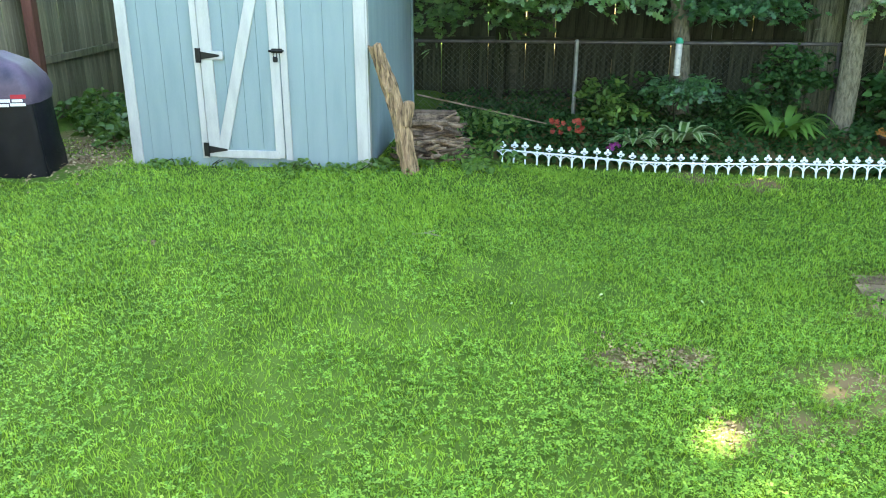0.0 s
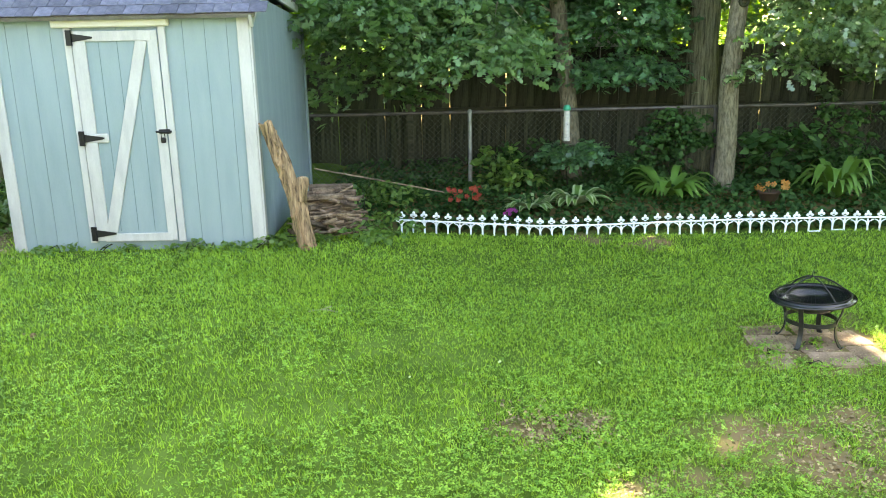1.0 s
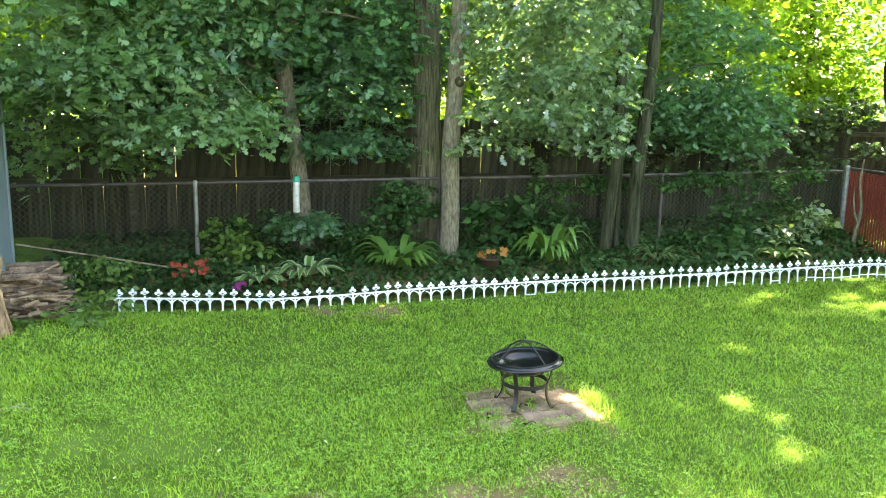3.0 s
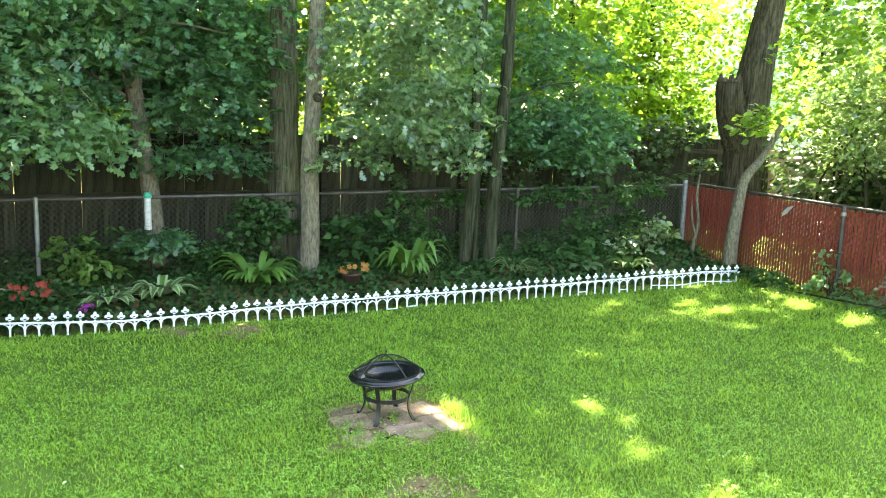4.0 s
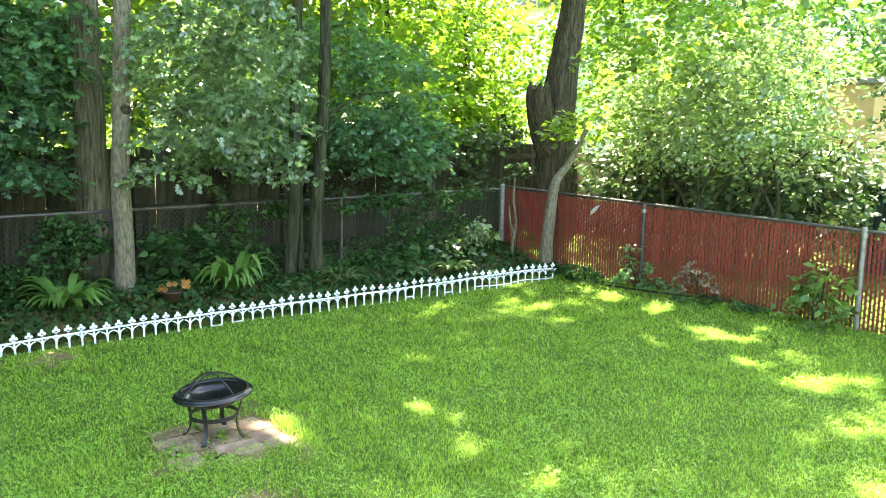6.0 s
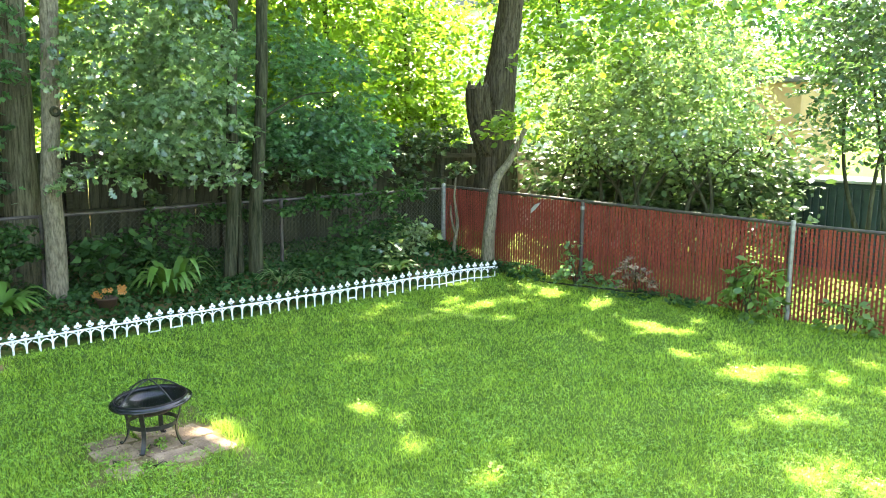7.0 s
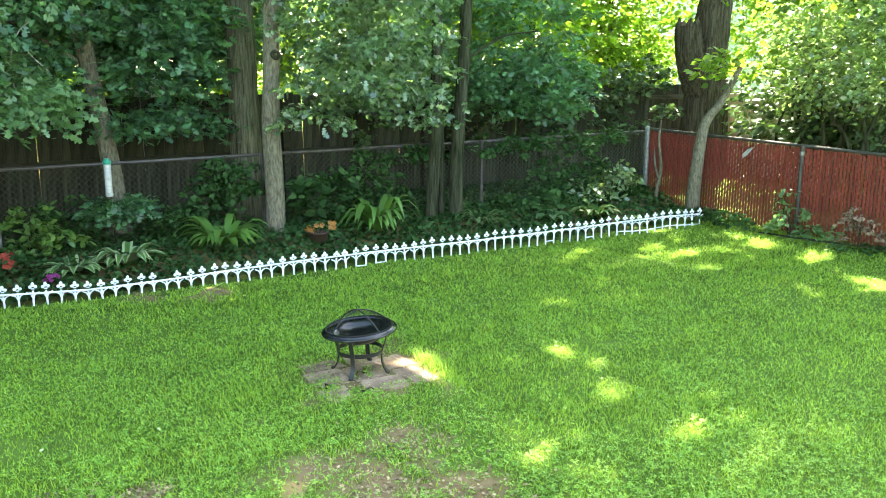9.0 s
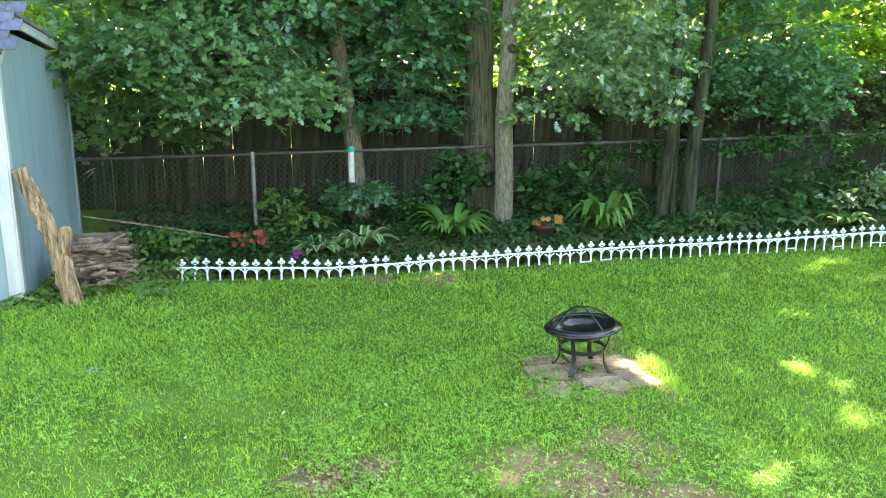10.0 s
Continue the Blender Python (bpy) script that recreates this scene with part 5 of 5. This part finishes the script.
bush("bush", (-4.55, 9.6), "low ground ivy beside the shed", "bush", [((0, 0, 0.15), (0.6, 0.9, 0.2), 1)], 1300, 0.09, L_IVY, 55)
bush("weeds", (-0.75, 8.0), "leafy weeds round the wood pile", "weeds", [((0.1, 0, 0.08), (0.4, 0.5, 0.12), 1), ((-0.5, -0.45, 0.08), (0.25, 0.12, 0.1), 0.5), ((0.0, 1.55, 0.12), (0.6, 0.5, 0.16), 0.8)], 1400, 0.065, L_FERN, 56)

for x, n in ((-3.45, 120), (-2.95, 90), (-2.05, 130), (-1.6, 160), (-2.2, 60)):
    bush("weeds", (x, 7.36), "green weeds growing along the shed wall", "weeds", [((0, 0, 0.05), (0.22, 0.05, 0.07), 1)], n, 0.05, L_FERN, int(700 - x * 10), group="weeds along the shed wall")
for x, y, n in ((2.74, 5.62, 120), (2.42, 5.5, 110), (2.6, 5.28, 130)):
    bush("weeds", (x, y), "green weeds in the joints of the paving", "weeds", [((0, 0, 0.03), (0.12, 0.07, 0.03), 1)], n, 0.028, L_CLOVER, int(900 + x * 100), group="weeds on the paving")
bush("weeds", (-4.25, 8.2), "sparse weeds in leaf litter beside the shed", "weeds", [((0, 0, 0.06), (0.3, 0.6, 0.08), 1)], 260, 0.06, L_FERN, 720)
clod = thing("dry_leaf_clump", (-2.66, 5.25, 0.27), "small dark clump of dry leaves on the lawn", "leaf clump")
rl = np.random.RandomState(4)
lp = rl.normal(size=(40, 3)) * np.array([0.055, 0.035, 0.012]) + np.array([0, 0, 0.05])
link("leaves", scatter("leaves", *OVAL, lp, *frames(rl, 40, 0.5), 0.03 + 0.04 * rl.rand(40)), M_STICK, clod)
for i, (x, y) in enumerate(((0.48, 5.1), (0.3, 5.45), (1.15, 5.3), (-0.1, 4.7))):
    fl_ = thing("fallen_leaf", (x, y, float(gz(np.array(x), np.array(y))) + 0.045), "single pale fallen leaf on the grass", "leaf", "fallen leaves")
    link("blade", scatter("blade", *OVAL, np.zeros((1, 3)), *frames(np.random.RandomState(30 + i), 1, 0.85), np.array([0.035])), L_PALE, fl_)

# ivy hanging over the board fence
for x, y, z, w, h, n in ((7.1, 11.9, 1.75, 0.8, 0.35, 900), (8.7, 11.95, 1.85, 0.9, 0.45, 1300), (10.3, 12.0, 1.9, 0.9, 0.4, 1200), (11.3, 11.9, 2.1, 0.6, 0.4, 700), (5.4, 12.0, 1.75, 0.8, 0.3, 600)):
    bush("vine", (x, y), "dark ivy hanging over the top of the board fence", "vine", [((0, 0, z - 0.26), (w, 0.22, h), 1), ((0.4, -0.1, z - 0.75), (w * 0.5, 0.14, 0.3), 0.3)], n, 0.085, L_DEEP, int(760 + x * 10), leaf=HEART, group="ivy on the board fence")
# vines grown into the wire fence
for i, (x, z, w, h, n) in enumerate(((3.0, 0.9, 0.45, 0.35, 450), (4.9, 0.7, 0.6, 0.4, 450), (8.4, 0.75, 0.8, 0.4, 450), (1.1, 0.7, 0.4, 0.35, 220), (5.5, 1.15, 0.9, 0.13, 350), (7.2, 1.2, 0.9, 0.18, 350), (8.8, 1.25, 0.9, 0.2, 350))):
    vine = thing("vine", (x, CY - 0.07, 0.3), "dark vine grown through the wire fence", "vine", "vines in the wire fence")
    part("stem", tube(bmesh.new(), bend([(0.05, 0, -0.1), (-0.1, 0.02, (z - 0.3) * 0.5), (0.05, 0.0, z - 0.3), (w * 0.7, 0.0, z - 0.3 + h * 0.4)], 4), [0.008] * 13, 5), M_BARKDARK, vine)
    crown("leaves", vine, [((x, CY - 0.08, z), (w, 0.06, h), 1)], int(n * 1.7), 0.062, HEART, L_IVY, 600 + i, spray=0.2)

# ---- ground cover, grass and clover ----
rg = np.random.RandomState(77)
n = 44000
x, y = rg.uniform(-1.25, 9.85, n), rg.uniform(9.02, 12.2, n)
k = rg.rand(n) < np.where(y < 10.6, 1.0, 0.45) * (0.55 + 0.6 * vn(x, y, 1.5))
k &= ~((x < 0.1) & (y < 9.4) & (rg.rand(n) < 0.4))
x, y = x[k], y[k]
P = np.stack([x, y, gz(x, y) + 0.03 + 0.16 * rg.rand(len(x)) * vn(x, y, 2.2)], 1)
X, Y, Z = frames(rg, len(P), 0.62)
ivy = link("ground_cover", scatter("ground_cover", *HEART, P, X, Y, Z, 0.035 + 0.045 * rg.rand(len(P))), L_IVY)
tagged(ivy, "dark green ground ivy filling the flower bed", "ground cover", kind="stuff")


def lawn_spots(n, keep_bare):
    x, y = rg.uniform(-5.6, 9.95, n), rg.uniform(1.0, 9.15, n)
    r = np.hypot(x - 0.3, y)
    edge = 8.95 + 0.12 * (vn(x, y, 3) - 0.5) - 0.34 * (np.clip(x, 0, 10) / 9.7) ** 4
    k = (r > 2.5) & (y < edge) & ~((x > SX0 - 0.02) & (x < SX1 + 0.02) & (y > SY0 - 0.03)) & ~((x < SX0) & (y > 8.3))
    k &= ~((np.abs(x - 2.83) < 0.36 - 0.3 * (vn(x, y, 5) - 0.35)) & (np.abs(y - 5.66) < 0.36 - 0.28 * (vn(y, x, 6) - 0.35)) & (vn(x, y, 9) < 0.8))
    k &= ~((x < -4.2) & (x > -5.6) & (y > 6.7) & (y < 7.5))
    k &= rg.rand(n) < np.clip(1 - bare(x, y) * keep_bare, 0, 1)
    return x[k], y[k], r[k]


x, y, r = lawn_spots(540000, 0.85)
k = rg.rand(len(x)) < np.clip(5.5 / r, 0.62, 1) * (0.6 + 0.5 * vn(x, y, 2.3))
x, y, r = x[k], y[k], r[k]
n = len(x)
a = rg.rand(n) * 2 * math.pi
tall = 0.75 + 0.7 * vn(x, y, 1.1) + 2.6 * np.exp(-(((x - 3.27) / 0.10) ** 2 + ((y - 5.5) / 0.3) ** 2)) + 0.9 * np.exp(-(((x - 5.0) / 0.3) ** 2 + ((y - 5.6) / 0.2) ** 2))
tall += 1.3 * np.exp(-((y - SY0 + 0.06) / 0.08) ** 2) * (x > SX0 - 0.1) * (x < SX1 + 0.1) * vn(x, y, 7)
h = (0.014 + 0.026 * rg.rand(n) ** 1.5) * tall
w = (0.0022 + 0.0020 * rg.rand(n)) * np.clip(r / 5, 1, 1.6)
lean = h * (0.4 + 1.1 * rg.rand(n))
dx, dy = np.cos(a), np.sin(a)
z0 = gz(x, y) + (vn(x, y, 1.3) - 0.5) * 0.03 - 0.004
V = np.empty((n, 5, 3))
for i, (s, t) in enumerate(((-1, 0), (1, 0), (1, 1), (-1, 1))):
    V[:, i, 0] = x - dy * w * s * (1 - 0.25 * t) + dx * lean * 0.35 * t
    V[:, i, 1] = y + dx * w * s * (1 - 0.25 * t) + dy * lean * 0.35 * t
    V[:, i, 2] = z0 + h * 0.62 * t
V[:, 4, 0], V[:, 4, 1], V[:, 4, 2] = x + dx * lean, y + dy * lean, z0 + h
F = np.array([(0, 1, 2), (0, 2, 3), (3, 2, 4)])[None] + (np.arange(n) * 5)[:, None, None]
grass = link("grass", cloud_mesh("grass", V.reshape(-1, 3), F.reshape(-1, 3)), L_GRASS)
tagged(grass, "short bright green lawn grass", "grass", kind="stuff")

x, y, r = lawn_spots(270000, 0.75)
patch = vn(x, y, 0.8) * 0.6 + vn(x, y, 2.7) * 0.4
near_pit = np.exp(-(((x - 2.5) / 0.6) ** 2 + ((y - 4.95) / 0.3) ** 2))
k = (rg.rand(len(x)) < smooth((patch - 0.33) / 0.3) * 0.85 + 0.15 + near_pit) & (rg.rand(len(x)) < np.clip(1.2 - r / 8, 0.1, 1))
x, y, r = x[k], y[k], r[k]
n = len(x)
tv, tf = [], []
for q in range(3):
    b = 2 * math.pi * q / 3
    base = len(tv)
    for u, v in ((0, 0), (0.72, -0.42), (1.0, 0.0), (0.72, 0.42)):
        tv.append((u * math.cos(b) - v * math.sin(b), u * math.sin(b) + v * math.cos(b), 0.18 * u))
    tf += [(base, base + 1, base + 2, base + 3)]
P = np.stack([x, y, gz(x, y) + (vn(x, y, 1.3) - 0.5) * 0.03 + 0.02 + 0.035 * rg.rand(n)], 1)
X, Y, Z = frames(rg, n, 0.8)
clover = link("clover", scatter("clover", np.array(tv), np.array(tf), P, X, Y, Z, (0.009 + 0.0105 * rg.rand(n)) * np.clip(1.12 - (r - 3.5) / 12, 0.92, 1.12)), L_CLOVER)
tagged(clover, "clover leaves spread through the lawn", "clover", kind="stuff")

# dry bits on the bare soil
n = 4200
c = rg.choice([0, 1, 2, 3, 4, 5, 6, 7, 10, 10, 10, 11], n)
b = np.array(BARE)[c]
P = np.stack([b[:, 0] + rg.normal(size=n) * b[:, 2] * 0.8, b[:, 1] + rg.normal(size=n) * b[:, 2] * 0.8, 0 * c], 1)
P[:, 2] = gz(P[:, 0], P[:, 1]) + 0.012
X, Y, Z = frames(rg, n, 0.75)
litter = link("dry_litter", scatter("dry_litter", *KITE, P, X, Y, Z, 0.012 + 0.026 * rg.rand(n)), M_LITTER)
tagged(litter, "dry grey leaf litter on worn soil", "litter", kind="stuff")
# soil crumbs and leaf bits on the paving and beside the shed
n = 2000
u = rg.rand(n) < 0.55
P = np.stack([np.where(u, 2.75 + rg.uniform(-0.42, 0.42, n), -4.5 + rg.normal(size=n) * 0.32), np.where(u, 5.63 + rg.uniform(-0.42, 0.42, n), 7.9 + rg.normal(size=n) * 0.55), 0 * n * u], 1)
P[:, 2] = np.where(u, 0.026, gz(P[:, 0], P[:, 1]) + 0.03)
crumbs = link("leaf_crumbs", scatter("leaf_crumbs", *KITE, P, *frames(rg, n, 0.8), np.where(u, 0.012, 0.03) * (0.6 + rg.rand(n))), M_LITTER)
tagged(crumbs, "dry leaf bits and soil crumbs on paving and soil", "litter", kind="stuff")
bush("ivy", (-4.55, 8.75), "low ivy growing between shed and board fence", "ivy", [((0, 0.2, 0.14), (0.6, 0.7, 0.16), 1), ((-0.5, 0.7, 0.2), (0.5, 0.6, 0.18), 0.7)], 1500, 0.085, L_FERN, 730, leaf=HEART)
stick = thing("fallen_twig", (-0.76, 5.62, 0.31), "small pale fallen twig on the lawn", "twig")
part("twig", tube(bmesh.new(), bend([(-0.11, 0, 0.03), (0.0, 0.01, 0.045), (0.12, -0.02, 0.035)], 3), [0.005] * 7, 5), M_TWIG, stick)
part("twig", tube(bmesh.new(), [(0.0, 0.01, 0.045), (0.07, 0.06, 0.05)], [0.004, 0.003], 5), M_TWIG, stick)

# ---- neighbouring yards ----
house = thing("house", (31.5, 24.5, 0), "pale two-storey house half hidden behind trees", "house")
part("wall", box_bm((0, 0, 3.6), (11, 7, 7.2), 0.02), M_HOUSE, house)
bm = bmesh.new()
pr = [bm.verts.new(v) for v in ((-6, -4, 7.2), (6, -4, 7.2), (6, 0, 9.8), (-6, 0, 9.8), (6, 4, 7.2), (-6, 4, 7.2))]
for f in ((0, 1, 2, 3), (3, 2, 4, 5), (0, 3, 5), (1, 4, 2), (0, 5, 4, 1)):
    bm.faces.new([pr[i] for i in f])
part("roof", bm, M_ROOF, house)
for x, z in ((-4, 5.2), (-1, 5.2), (2.2, 5.2), (-4, 2.2), (2.2, 2.2)):
    wnd = part("window", box_bm((x, -3.52, z), (1.0, 0.06, 1.4), 0.01), M_GLASS, house)
    for dx_ in (-0.54, 0.54):
        part("frame", box_bm((x + dx_, -3.55, z), (0.09, 0.06, 1.56), 0.005), M_WHITE, wnd)
    for dz_ in (-0.74, 0.74):
        part("frame", box_bm((x, -3.552, z + dz_), (1.0, 0.06, 0.09), 0.005), M_WHITE, wnd)
shed2 = thing("neighbour_shed", (17.2, 7.75, 0), "tan wooden outbuilding beyond the red fence", "outbuilding")
part("wall", box_bm((0, 0, 1.6), (1.6, 1.1, 3.2), 0.01), M_TANHOUSE, shed2)
part("roof", box_bm((0, 0, 3.26), (1.9, 1.4, 0.12), 0.02), M_ROOF, shed2)
bin_ = thing("storage_bin", (14.3, 5.2, 0), "dark green slatted storage box with a pale lid", "storage box")
part("body", box_bm((0, 0, 0.74), (0.8, 1.9, 1.48), 0.02), M_DARKGREEN, bin_)
for k in range(15):
    part("slat", box_bm((-0.415, -0.9 + 0.128 * k, 0.72), (0.03, 0.09, 1.36), 0.006), M_DARKGREEN, bin_)
part("lid", box_bm((0, 0, 1.51), (0.9, 2.0, 0.06), 0.015), M_BINLID, bin_, "pale grey lid")

# made-up white box for an unidentified bright patch above the board fence
cabinet = thing("white_patch_box", (2.75, 13.9, 0), "white box standing in for a bright patch beyond the board fence", "cabinet")
part("body", box_bm((0, 0, 1.1), (0.72, 0.6, 2.2), 0.02), M_HOUSE, cabinet)
part("lid", box_bm((0, 0, 2.24), (0.8, 0.68, 0.08), 0.02), M_HOUSE, cabinet)

house2 = thing("house", (-11.8, 19, 0), "pale lap-sided house beyond the mossy board fence", "house")
part("wall", box_bm((0, 0, 3), (6, 6, 6), 0.02), M_HOUSE, house2)
for k in range(44):
    part("siding_board", box_bm((0, -3.012, 0.07 + 0.135 * k), (5.9, 0.03, 0.125), 0.008, ), M_HOUSE, house2)
    part("siding_board", box_bm((3.012, 0, 0.07 + 0.135 * k), (0.03, 5.9, 0.125), 0.008, ), M_HOUSE, house2)
part("corner_board", box_bm((3.02, -3.02, 3), (0.12, 0.12, 6.0), 0.01), M_HOUSE, house2)
part("shutter", box_bm((2.25, -3.05, 1.95), (0.32, 0.06, 0.75), 0.01), M_SHINGLE, house2, "dark louvred shutter")
part("roof", box_bm((0, 0, 6.1), (6.8, 6.8, 0.3), 0.05), M_ROOF, house2)

# plain unseen house and deck behind the camera, added to close the place
home = thing("fill_block_wall", (0, -1.9, 0), "plain grey-beige wall added unseen behind the porch to block skylight", "wall", kind="structure")
# the wall holds back skylight from behind, so fences and shed darken
part("wall", box_bm((-0.5, -0.1, 2.6), (13, 0.2, 5.2), 0.01), M_HOMEWALL, home)
deck = thing("deck", (0.6, -0.75, 0), "plain brown wooden porch deck added unseen under the camera", "deck", kind="structure")
for k in range(15):
    part("deck_board", box_bm((0, -1.0 + 0.145 * k, 0.73), (4.2, 0.138, 0.03), 0.004), M_FENCERAIL, deck)
for x in (-2.0, 0.0, 2.0):
    part("joist", box_bm((x, 0, 0.35), (0.09, 2.1, 0.70), 0.005), M_FENCERAIL, deck)
